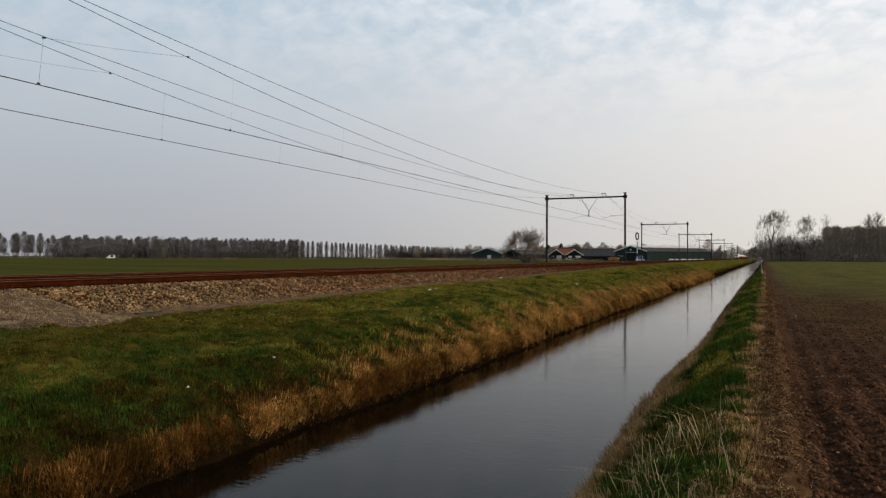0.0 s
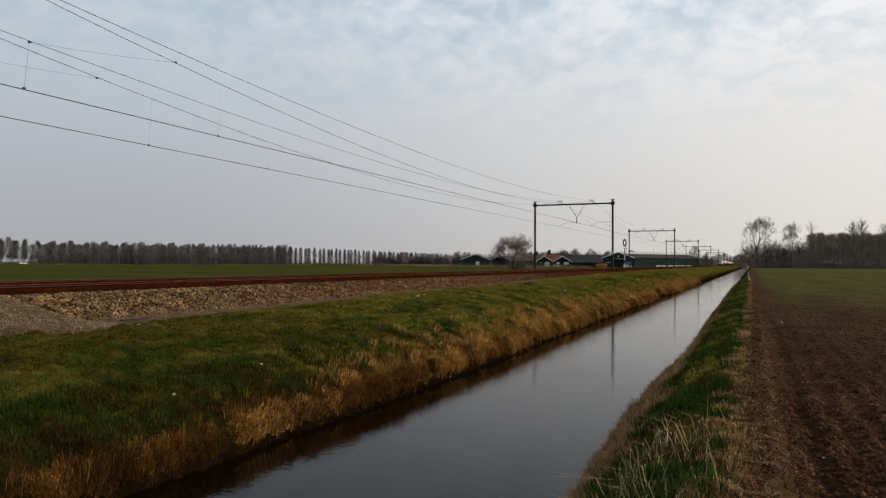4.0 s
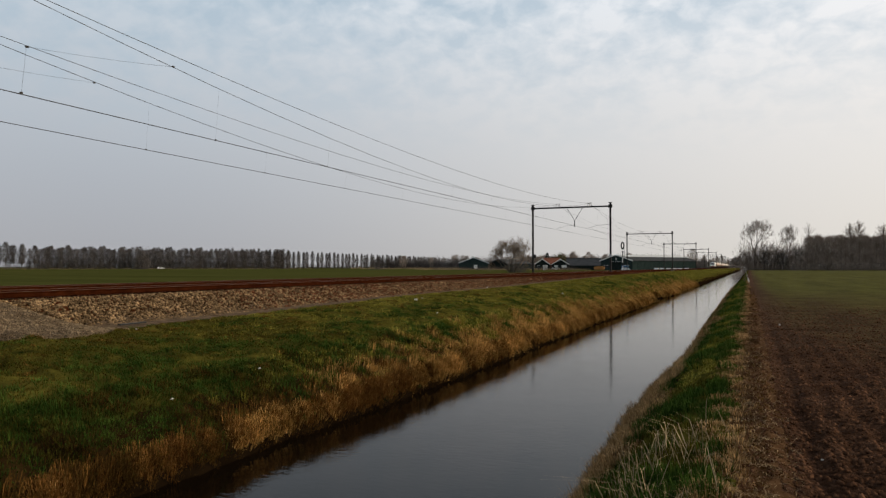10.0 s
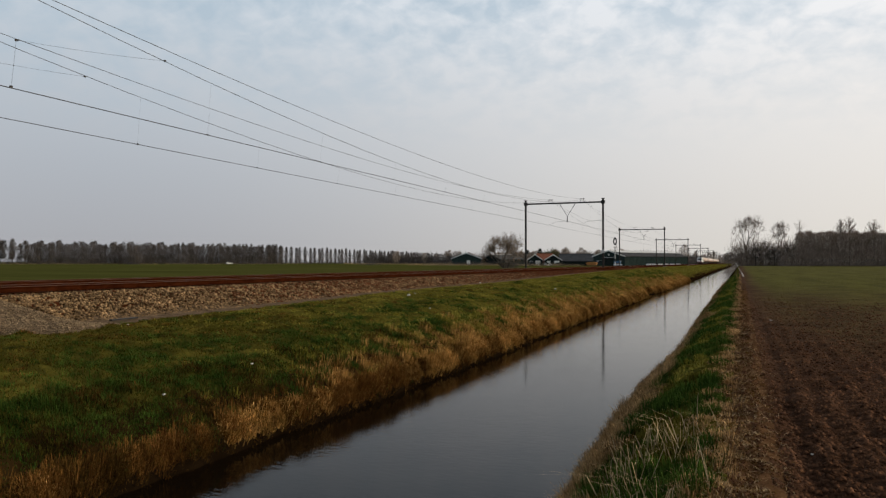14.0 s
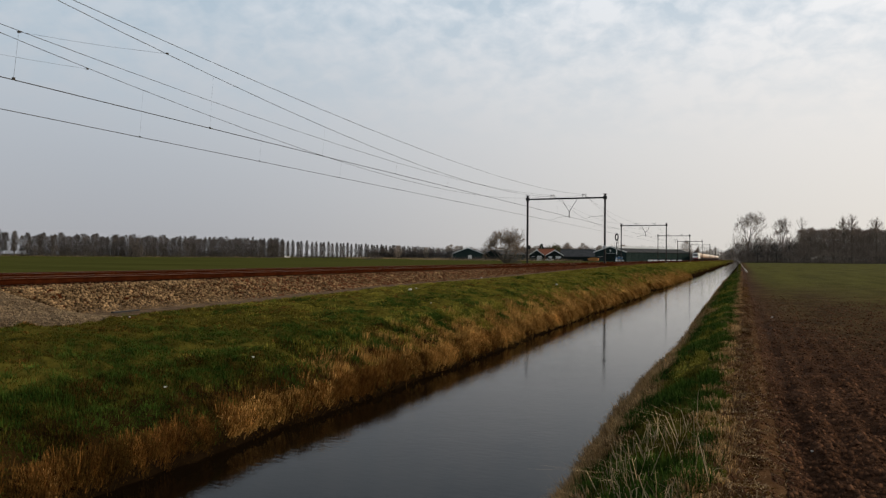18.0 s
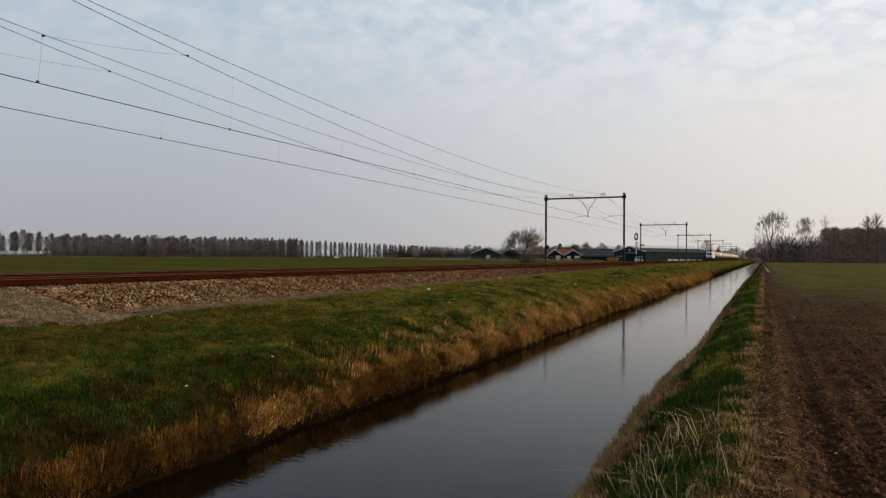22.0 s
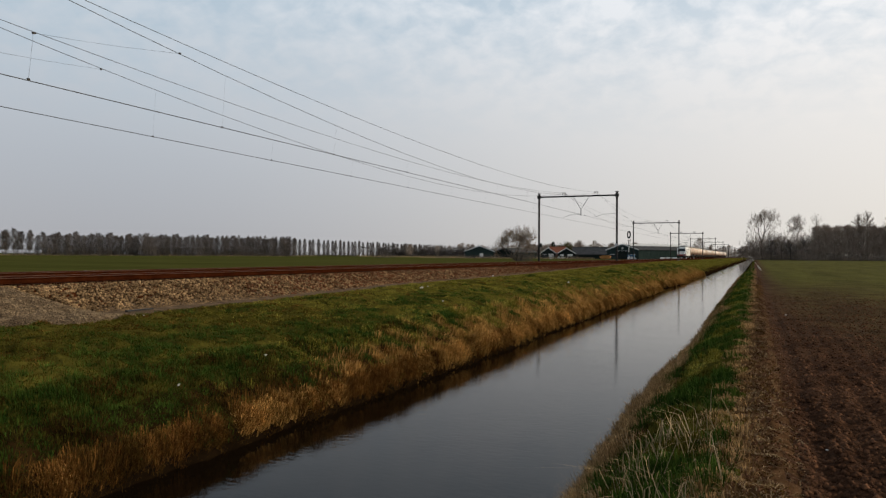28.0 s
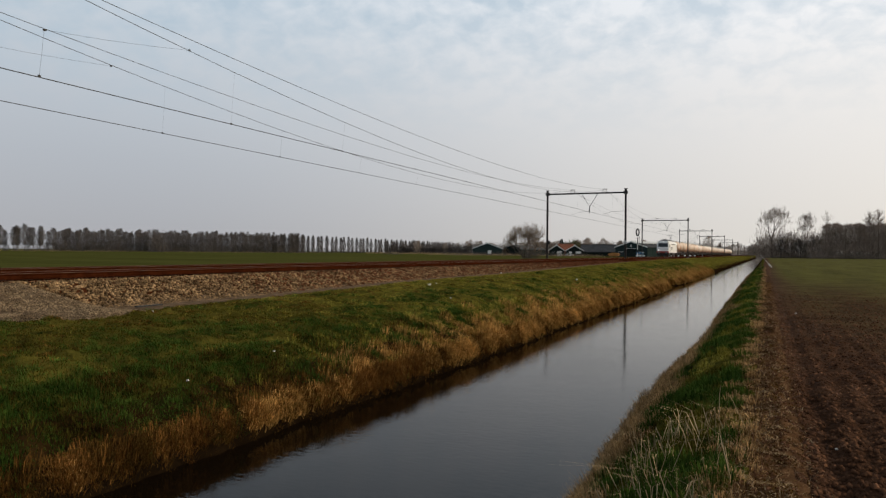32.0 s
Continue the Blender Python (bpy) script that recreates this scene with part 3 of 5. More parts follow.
def wires(middle, label, shift, skip):
    top = new("overhead_line")
    tagged(top, label, "overhead line", "overhead lines")

    def sag(y, low, high):
        for a, b in zip(PORTALS, PORTALS[1:]):
            if y <= b or b == PORTALS[-1]:
                u = (y - a) / (b - a) * 2 - 1
                return low + (high - low) * u * u
    ys = [PORTALS[0] - 79 + i * 79 / 12 for i in range(12)]
    for a, b in zip(PORTALS, PORTALS[1:]):
        ys += [a + (b - a) * i / 20 for i in range(20)]

    def run(dx, height, r):
        g = Geo()
        pts = [(middle + dx, y, height(y)) for y in ys]
        for p, q in zip(pts, pts[1:]):
            g.tube(p, q, r, n=5, caps=False)
        return g

    def level(low, high):
        return lambda y: sag(y, low, high) if y >= PORTALS[0] else low + (high - low) * (((y - PORTALS[0]) / 79 * 2 + 1) ** 2)
    messenger, feeder = level(7.25, 9.85), level(8.46, 9.88)
    part("contact_wire", run(0.02, lambda y: 6.5, 0.0095), "wire", top)
    part("contact_wire", run(-0.02, lambda y: 6.5, 0.0095), "wire", top)
    part("messenger_wire", run(0.14, messenger, 0.0108), "wire", top)
    part("feeder_wire", run(-0.14, feeder, 0.0108), "wire", top)
    for a, b in list(zip(PORTALS, PORTALS[1:]))[:5]:
        for i in range(skip if a == PORTALS[0] else 0, 10):
            y = a + 4.85 + shift + 7.85 * i * (b - a) / 82
            part("dropper", Geo().tube((middle, y, 6.5), (middle + 0.14, y, messenger(y)), 0.0016, n=4), "wire", top)
            part("clamp", Geo().box(middle - 0.026, middle + 0.026, y - 0.022, y + 0.022, 6.478, 6.545), "steel", top)
    return top


def jumper(a, b):
    g = Geo()
    a, b = Vector(a), Vector(b)
    last = a
    for i in range(1, 9):
        q = a.lerp(b, i / 8) - Vector((0, 0, 0.05 * math.sin(math.pi * i / 8)))
        g.tube(last, q, 0.0045, n=4, caps=False)
        last = q
    top = new("jumper_cable")
    tagged(top, "thin jumper cable slung between the overhead wires", "cable", "jumper cables")
    part("cable", g, "wire", top)
    for end in (a, b):
        part("clamp", Geo().box(end.x - 0.025, end.x + 0.025, end.y - 0.035, end.y + 0.035, end.z - 0.025, end.z + 0.035), "steel", top)


wires(NEAR, "contact wires, messenger and feeder over the nearer track", -0.06, 1)
wires(FAR, "contact wires, messenger and feeder over the farther track", 0.5, 0)
jumper((FAR - 0.14, 16.6, 9.35), (NEAR + 0.14, 18.9, 8.73))
jumper((FAR + 0.14, 19.12, 8.66), (NEAR, 10.6, 6.95))
jumper((FAR - 0.14, 16.55, 9.33), (NEAR, 13.33, 6.53))

# ---- trees ----
def spray(seed, at, way, length, width):
    """Thin flat twigs: one tapering triangle each, from arrays of roots and directions."""
    r = np.random.default_rng(seed)
    side = np.cross(way, r.normal(size=way.shape))
    side /= np.linalg.norm(side, axis=1)[:, None] + 1e-9
    v = np.stack([at - side * width[:, None], at + side * width[:, None], at + way * length[:, None]], 1).reshape(-1, 3)
    return v, np.arange(len(v)).reshape(-1, 3)


def poplar(seed, height, mat="twig", fat=0.13, low=0.16, count=1500, label="slim bare poplar in a row across the pasture",
           group="poplars along the far road", width=0.045, shape=0.75, name="poplar"):
    """A bare upright tree: a straight stem, steep boughs up its whole length and a haze of twigs."""
    rng = random.Random(seed)
    r = np.random.default_rng(seed)
    top = new(name)
    tagged(top, label, "tree", group)
    g = Geo()
    g.tube((0, 0, -0.3), (rng.uniform(-0.3, 0.3), 0, height * 0.95), 0.011 * height, 0.03, n=6, caps=False)
    spots = np.array([rng.uniform(0, math.tau) for _ in range(26)])
    rise = height * (low + (0.9 - low) * np.arange(26) / 26)
    reach = height * fat * r.uniform(0.5, 1.0, 26)
    bough = np.stack([np.cos(spots) * reach, np.sin(spots) * reach, height * r.uniform(0.1, 0.2, 26)], 1)
    span = np.linalg.norm(bough, axis=1)
    u = r.uniform(0, 1, count)
    a = r.uniform(0, math.tau, count)
    wide = height * fat * np.sin(np.pi * np.clip(0.10 + 0.87 * u, 0, 1)) ** shape * np.sqrt(r.uniform(0, 1, count))
    wide *= 0.75 + 0.35 * np.sin(a * 2 + seed) * np.sin(u * 9 + seed)
    at = np.stack([np.cos(a) * wide, np.sin(a) * wide, height * (low + (0.96 - low) * u)], 1)
    way = np.stack([np.cos(a) * 0.35, np.sin(a) * 0.35, np.ones(count)], 1) + r.normal(0, 0.28, (count, 3))
    way /= np.linalg.norm(way, axis=1)[:, None]
    part("trunk", g, "bark", top)
    at = np.concatenate([at, np.stack([0 * rise, 0 * rise, rise], 1)])
    way = np.concatenate([way, bough / span[:, None]])
    long = np.concatenate([height * r.uniform(0.05, 0.12, count), span])
    me = triangles("crown", *spray(seed, at, way, long, np.concatenate([np.full(count, width), np.full(26, 0.07)])), mat)
    part("crown", me, mat, top, "bare upright twigs")
    return top


def dome_tree(seed, fork, top_of_trunk, middle, across, high, trunk, boughs, twigs, twig, width, mat, label, name="tree", least=-0.25, stems=0.05, short=0.72):
    """A bare tree with a rounded crown: curved boughs leave the trunk between fork and top_of_trunk and end on a dome about the middle."""
    rng = random.Random(seed)
    r = np.random.default_rng(seed)
    top = new(name)
    tagged(top, label, "tree")
    part("trunk", Geo().tube((0, 0, -0.4), (0.1, 0, fork), trunk, trunk * 0.75, n=8, caps=False).tube((0.1, 0, fork), (0, 0.1, top_of_trunk), trunk * 0.75, trunk * 0.3, n=8, caps=False), "bark", top)
    roots, ways = [], []
    for i in range(boughs):
        c = least + (1 - least) * (i + rng.random()) / boughs
        a = i * 2.4 + rng.uniform(-0.4, 0.4)
        s = math.sqrt(max(0.0, 1 - c * c))
        end = Vector((across * s * math.cos(a), across * s * math.sin(a), middle + high * c)) * 1.0
        start = Vector((stems * s * math.cos(a), stems * s * math.sin(a), fork + (top_of_trunk - fork) * (0.75 * (c - least) / (1 - least) + 0.25 * rng.random())))
        end = start.lerp(end, rng.uniform(short, 1.0))
        bend = start.lerp(end, 0.45) + Vector((rng.uniform(-0.06, 0.06), rng.uniform(-0.06, 0.06), 0.12)) * (end - start).length
        path = [start.lerp(bend, k / 6).lerp(bend.lerp(end, k / 6), k / 6) for k in range(7)]
        g = Geo()
        thick = trunk * rng.uniform(0.22, 0.36)
        for k in range(6):
            g.tube(path[k], path[k + 1], thick * (1 - 0.14 * k), thick * (1 - 0.14 * (k + 1)), n=5, caps=False)
        part("bough", g, "bark", top)
        for _ in range(twigs):
            u = 6 * rng.uniform(0.3, 0.999)
            k = int(u)
            p = path[k].lerp(path[k + 1], u - k)
            d = (path[k + 1] - path[k]).normalized() * 0.6 + Vector((rng.gauss(0, 0.5), rng.gauss(0, 0.5), rng.gauss(0.25, 0.4)))
            roots.append(p)
            ways.append(d.normalized())
    at, way = np.array(roots), np.array(ways)
    long = twig * r.uniform(0.5, 1.2, len(at))
    pieces = [(at, way, long, np.full(len(at), width * 1.3))]
    for _ in range(4):
        a2 = at + way * (long * r.uniform(0.3, 1.0, len(at)))[:, None]
        w2 = way + r.normal(0, 0.55, way.shape)
        w2 /= np.linalg.norm(w2, axis=1)[:, None]
        pieces.append((a2, w2, long * r.uniform(0.35, 0.7, len(at)), np.full(len(at), width)))
    at, way, long, wide = (np.concatenate([p[k] for p in pieces]) for k in range(4))
    part("crown", triangles("crown", *spray(seed, at, way, long, wide), mat), mat, top, "fine bare twigs")
    return top


def branching_tree(seed, stems, tilt, bole, across, height, trunk, levels, twig, width, mat, label, name="tree", sprigs=7, fan=30, least=0.012):
    """A bare tree grown by forking: each limb splits into two or three thinner ones, and the crown is fitted to a width and a height."""
    rng = random.Random(seed)
    limbs, ends = [], []

    def grow(p, d, length, radius, level, bundle):
        for _ in range(3):
            d = (d + Vector((rng.gauss(0, 0.10), rng.gauss(0, 0.10), rng.gauss(0.03, 0.07)))).normalized()
            q = p + d * (length / 3)
            bundle.append((p, q, radius, radius * 0.90))
            p, radius = q, radius * 0.90
            if level <= 2:
                ends.append((p, d))
        if level == 0:
            return
        count = 3 if rng.random() < 0.85 else 2
        turn0 = rng.uniform(0, math.tau)
        side = d.orthogonal().normalized()
        other = d.cross(side)
        for i in range(count):
            a = turn0 + i * math.tau / count + rng.uniform(-0.4, 0.4)
            lean = math.tan(radians(fan * rng.uniform(0.55, 1.25)))
            way_ = (d + (side * math.cos(a) + other * math.sin(a)) * lean + Vector((0, 0, 0.10))).normalized()
            grow(p, way_, length * rng.uniform(0.66, 0.92), radius * (0.72 if count == 2 else 0.62), level - 1, bundle)

    for i in range(stems):
        a = i * math.tau / stems + rng.uniform(-0.4, 0.4)
        lean = math.tan(radians(tilt * rng.uniform(0.6, 1.2)))
        bundle = []
        start = Vector((0.25 * math.cos(a), 0.25 * math.sin(a), -0.3)) if stems > 1 else Vector((0, 0, -0.3))
        grow(start, Vector((lean * math.cos(a), lean * math.sin(a), 1)).normalized(), bole + 0.3, trunk, levels, bundle)
        limbs.append(bundle)
    tips = np.array([tuple(p) for p, _ in ends])
    middle = (tips[:, :2].max(0) + tips[:, :2].min(0)) / 2
    wide = across / (tips[:, :2].max(0) - tips[:, :2].min(0)).max()
    tall = (height - bole) / (tips[:, 2].max() - bole)

    def fit(p):
        share = min(1.0, max(0.0, p[2] / bole))
        return Vector((p[0] * wide - middle[0] * wide * share, p[1] * wide - middle[1] * wide * share, p[2] if p[2] < bole else bole + (p[2] - bole) * tall))

    top = new(name)
    tagged(top, label, "tree")
    for bundle in limbs:
        g = Geo()
        for p, q, r0, r1 in bundle:
            g.tube(fit(p), fit(q), max(r0, least), max(r1, least * 0.8), n=5 if r0 > 0.06 else 3, caps=False)
        part("stem" if stems > 1 else "trunk", g, "bark", top)
    r = np.random.default_rng(seed)
    at = np.repeat(np.array([tuple(fit(p)) for p, _ in ends]), sprigs, 0)
    way = np.repeat(np.array([tuple(d) for _, d in ends]), sprigs, 0) + r.normal(0, 0.5, (len(at), 3)) + np.array((0, 0, 0.15))
    way /= np.linalg.norm(way, axis=1)[:, None]
    part("crown", triangles("crown", *spray(seed, at, way, twig * r.uniform(0.4, 1.2, len(at)), np.full(len(at), width)), mat), mat, top, "fine bare twigs")
    return top


def thicket(name, label, seed, places, height, count, mat, width=0.06, category="undergrowth", stroke=(0.12, 0.3)):
    """Undergrowth: a mass of thin stems and twigs over (x, y, radius) places."""
    r = np.random.default_rng(seed)
    p = np.array(places)[r.integers(0, len(places), count)]
    h = height * np.clip(r.normal(0.75, 0.22, count), 0.2, 1.25)
    at = np.stack([p[:, 0] + r.normal(0, 0.5, count) * p[:, 2], p[:, 1] + r.normal(0, 0.5, count) * p[:, 2], h * r.uniform(-0.1, 0.8, count)], 1)
    way = r.normal(0, 0.45, (count, 3)) + np.array((0, 0, 1.0))
    way /= np.linalg.norm(way, axis=1)[:, None]
    me = triangles(name, *spray(seed, at, way, h * r.uniform(*stroke, count), width * r.uniform(0.5, 1.3, count)), mat)
    return tagged(new(name, me), label, category, kind="stuff")


def place_copies(makers, places):
    """Builds each kind once and sets turned copies of it at the other places."""
    rng = random.Random(77)
    makers = list(makers)
    for i, (x, y, z) in enumerate(places):
        m = pose(x, y, z, 0, 0, rng.uniform(0, 360))
        k = i % len(makers)
        if callable(makers[k]):
            makers[k] = makers[k]()
            makers[k].matrix_basis = m
        else:
            copy_thing(makers[k], m)


rng = random.Random(5)


def wood_edge(y):
    return -446 + 0.58 * (y - 290)


# the poplar row along the road beyond the pasture
row = [(-352 - 0.10 * (y - 455) + rng.uniform(-1, 1), y, 0) for y in [470 + 8.6 * i for i in range(50)]]
place_copies([lambda s=s: poplar(s, 14.3 + 0.6 * (s % 3), "scrub", fat=0.155, low=0.05, count=2000) for s in range(5)], row)
row = [(wood_edge(y) - 8 + rng.uniform(-2, 2), y, 0) for y in [190 + 5.3 * i for i in range(25)]]
place_copies([lambda s=s: poplar(140 + s, 13.5 + (s % 3), "scrub", fat=0.21, low=0.22, shape=0.6, count=1500) for s in range(4)], row)
# the plantation at its near end: a loose row, then a dense block
row = [(wood_edge(y) + rng.uniform(-1, 1), y, 0) for y in [196 + 3.9 * i + (2 if i % 5 == 0 else 0) for i in range(31)]]
place_copies([lambda s=s: poplar(40 + s, 15.5 + (s % 3), "scrub", fat=0.20, low=0.22, shape=0.6, count=1900) for s in range(5)], row)
wood = [(wood_edge(y) + rng.uniform(-2, 2) - d * 0.86, y + d * 0.5, 0) for d in (0, 8, 16) for y in [319 + 2.75 * i for i in range(56)]]
place_copies([lambda s=s: poplar(60 + s, 13.4 + 3.2 * ((s * 0.37) % 1), "scrub", fat=0.23, low=0.06, shape=0.8, count=1150, group="the plantation's trees", name="plantation_tree",
                                 label="bare upright tree in a dense plantation") for s in range(7)], wood)
thicket("undergrowth", "dark bare undergrowth along the plantation's foot", 3, [(wood_edge(y) - 4, y, 5) for y in range(316, 470, 3)], 7.5, 22000, "scrub", 0.09)
thicket("roadside_bushes", "low bare bushes beneath the poplars", 4, [(-353 - 0.10 * (y - 455), y, 3) for y in range(462, 900, 5)], 5.0, 14000, "scrub", 0.09)
thicket("roadside_bushes", "low bare bushes beneath the loose row", 6, [(wood_edge(y) - 6, y, 3) for y in range(190, 320, 5)], 6.5, 10000, "scrub", 0.09)
thicket("brown_bush", "large brown bare bush before the plantation", 8, [(wood_edge(373) + 6, 366, 6)], 15, 2600, "scrub", 0.07, "bush")

# the trees where the ditch ends and the wood at the field's far edge
big = branching_tree(4, 1, 2, 9.0, 16.5, 26.2, 0.62, 6, 1.6, 0.017, "twig", "tall bare tree with a wide rounded crown", sprigs=3, fan=34, least=0.026)
big.location = (3.4, 398, 0)
second = branching_tree(47, 1, 5, 8.0, 10.0, 24.0, 0.42, 6, 1.3, 0.014, "twig", "slender bare tree beside the wood", sprigs=2, fan=29, least=0.02)
second.location = (18.9, 405, 0)
third = dome_tree(9, 15.0, 20.0, 20.5, 2.7, 3.6, 0.16, 14, 20, 1.0, 0.012, "twig", "thin pale bare tree with a forked top", least=0.0)
third.location = (28.0, 402, 0)
for k, (x, y, h) in enumerate(((46, 398, 23.5), (50, 400, 24.5), (61, 404, 23.5), (69, 405, 21), (84, 412, 23))):
    tall = dome_tree(30 + k, h * 0.45, h * 0.85, h * 0.72, 3.0 + 0.3 * (k % 3), h * 0.29, 0.3, 30, 44, 1.2, 0.016, "twig", "tall bare tree above the wood's edge", least=-0.6)
    tall.location = (x, y, 0)
for k, (x, y, h) in enumerate(((-3, 399, 11), (7, 394, 13), (12, 399, 14), (16, 396, 12), (24, 396, 13), (29, 394, 12), (22, 400, 14), (26.5, 399, 13), (31, 398, 14.5), (-6, 402, 7.5), (9.5, 402, 13))):
    low_tree = dome_tree(50 + k, h * 0.15, h * 0.6, h * 0.55, 3.2, h * 0.45, 0.2, 16, 24, 1.4, 0.03, "scrub", "low bare tree in the scrub by the wood", least=-0.7)
    low_tree.location = (x, y, 0)
edge = [(26 + 2.9 * i + rng.uniform(-0.9, 0.9) + d * 0.3, 388 + 1.2 * i + d + rng.uniform(-1.5, 1.5), 0) for d in (0, 6, 12) for i in range(46)]
place_copies([lambda s=s: poplar(80 + s, 16.6 + 1.3 * ((s * 0.37) % 1), "twig", fat=0.22, low=0.20, shape=0.5, count=1350, width=0.042, group="trees of the wood", name="wood_tree",
                                 label="bare young tree at the wood's edge") for s in range(7)], edge)
thicket("scrub", "dark bare scrub beneath the tall trees", 11, [(-2 + 1.0 * i, 396 + 0.3 * i, 4) for i in range(30)], 14.5, 15000, "twig", 0.065)
thicket("scrub", "low dark scrub along the wood's foot", 12, [(20 + 2.6 * i, 384 + 1.05 * i, 3) for i in range(60)], 9.5, 22000, "twig", 0.06)

thicket("scrub", "dark scrub deep in the wood", 13, [(22 + 2.6 * i, 404 + 1.05 * i, 3) for i in range(60)], 9.0, 30000, "scrub", 0.10)

thicket("wood_hedge", "low dark hedge along the wood's foot", 14, [(20 + 1.3 * i, 390 + 0.53 * i, 2) for i in range(120)], 3.6, 16000, "scrub", 0.10, "hedge")

# the willow beside the line
will = branching_tree(33, 5, 30, 1.3, 12.6, 10.1, 0.24, 5, 0.85, 0.0095, "willow", "bare many-stemmed willow with brownish twigs", "willow", sprigs=6, fan=30, least=0.016)
will.location = (-62.0, 191, 0)
thicket("willow_scrub", "dark brambles round the willow's foot", 33, [(-62.5 + 0.5 * i, 190, 1.2) for i in range(10)], 2.4, 2600, "scrub", 0.02, "bush")

# distant trees where the line runs out of sight
place_copies([lambda s=s: poplar(140 + s, 11 + 1.5 * s, "twig", fat=0.30, low=0.10, shape=0.6, count=1300, width=0.08, group="trees at the line's end", name="distant_tree",
                                 label="spreading bare tree where the line ends") for s in range(4)], [(-62 + 4.6 * i + rng.uniform(-2, 2), 930 + rng.uniform(-40, 60), 0) for i in range(17)])
thicket("distant_hedge", "grey bare hedge where the line ends", 25, [(-66 + 3 * i, 940 + 2 * i, 9) for i in range(28)], 11, 9000, "twig", 0.14, "hedge")
thicket("reed_strip", "pale dry reeds along the plantation's foot", 34, [(wood_edge(y) + 9, y, 2) for y in range(192, 480, 2)], 1.1, 12000, "straw", 0.05, "reeds")
# a pale strip of reeds at the pasture's far edge, and a low hedge before the farm
thicket("reed_strip", "pale dry reeds at the pasture's far edge", 27, [(-300 + 1.2 * i, 500 - 0.55 * i, 3) for i in range(120)], 1.5, 9000, "straw", 0.06, "reeds")
thicket("reed_strip", "pale dry grass strip before the farmyard", 29, [(-168 + 1.0 * i, 348 + 0.1 * i, 1.5) for i in range(94)], 1.15, 10000, "straw", 0.045, "reeds")
thicket("farm_hedge", "low bare hedge before the farm buildings", 28, [(-160 + 1.1 * i, 352 + 0.1 * i, 2) for i in range(70)], 2.3, 9000, "scrub", 0.05, "hedge")


# ---- the farm ----
def barn(width, length, eave, ridge, wall, roof, label, at, turn, trim="white", opening=None, name="barn", category="barn"):
    """A gabled building: its front gable stands at y = 0, its length runs to +y."""
    top = new(name)
    tagged(top, label, category)
    top.matrix_basis = pose(*at, 0, 0, turn)
    h = width / 2
    part("wall", Geo().extrude([(-h, -0.2), (h, -0.2), (h, eave), (0, ridge - 0.15), (-h, eave)], 0, length), wall, top)
    slope = (ridge - eave) / h
    for s in (-1, 1):
        o = 0.45
        line = [(0, ridge), (s * (h + o), eave - o * slope), (s * (h + o), eave - o * slope + 0.16), (0, ridge + 0.16)]
        part("roof", Geo().extrude(line if s > 0 else line[::-1], -0.35, length + 0.35), roof, top)
        line = [(0, ridge - 0.22), (s * (h + o), eave - o * slope - 0.22), (s * (h + o), eave - o * slope + 0.22), (0, ridge + 0.24)]
        if trim:
            part("barge_board", Geo().extrude(line if s > 0 else line[::-1], -0.48, -0.36), trim, top, "white barge board")
        part("gutter", Geo().box(s * (h + o) - 0.08, s * (h + o) + 0.08, -0.3, length + 0.3, eave - o * slope - 0.1, eave - o * slope + 0.02), "roofgrey", top)
    part("ridge_cap", Geo().box(-0.35, 0.35, -0.36, length + 0.36, ridge + 0.1, ridge + 0.28), "rooflight" if trim else roof, top)
    for kind, x0, x1, z0, z1, mat in opening or ():
        o = part(kind, Geo().box(x0, x1, -0.08, 0.02, z0, z1), mat, top)
        part("frame", Geo().box(x0 - 0.12, x1 + 0.12, -0.05, -0.005, z1, z1 + 0.14), "white", o)
    return top


turn = math.degrees(math.atan2(49.5, 27)) - 90
dairy = barn(20, 56, 4.9, 7.7, "barn", "roofgrey", "long dark green barn with a grey roof and bright ridge", (-62.1, 363.2, 0), turn,
             opening=[("door", -3, 3, 0, 4.2, "darkwood"), ("window", 5, 8, 1.2, 2.4, "glass"), ("window", -8, -5, 1.2, 2.4, "glass")])
# the dairy barn's long open side and its light strip
for i in range(9):
    y = 4 + i * 5.6
    part("side_panel", Geo().box(9.98, 10.05, y, y + 5.2, 0.8, 4.4), "barn", dairy)
part("gable_vent", Geo().tube((0, -0.12, 5.6), (0, 0.02, 5.6), 0.55, n=18), "porcelain", dairy, "pale round gable vent")
part("light_strip", Geo().extrude([(0.3, 7.9), (0.3, 7.8), (3.6, 6.87), (3.6, 6.97)], 0.4, 55.6), "rooflight", dairy, "bright translucent ridge strip")
barn(16.8, 26, 3.9, 7.0, "barn", "roofgrey", "dark green barn with grey roof and a white door", (-144.3, 374, 0), 20,
     opening=[("door", 0.2, 2.2, 0.6, 2.6, "white")], trim="rooflight")
barn(13, 24, 3.6, 6.2, "darkwood", "roofgrey", "low dark barn with a grey roof behind the willow", (-134.9, 390, 0), -18, trim="roofgrey")
barn(7.6, 14, 3.3, 5.9, "darkwood", "roofgrey", "small black shed with white barge boards", (-103.1, 371, 0), 14, name="shed", category="shed",
     opening=[("door", 0.3, 2.9, 0, 2.5, "tankwhite"), ("window", -2.6, -1.2, 1.2, 2.2, "glass")])
barn(9.0, 15, 3.1, 5.8, "darkwood", "roofgrey", "black wooden shed with white barge boards and windows", (-93.7, 373.5, 0), 13, name="shed", category="shed",
     opening=[("door", -3.2, -1.4, 0, 2.3, "white"), ("window", 0.6, 3.4, 1.3, 2.4, "white")])
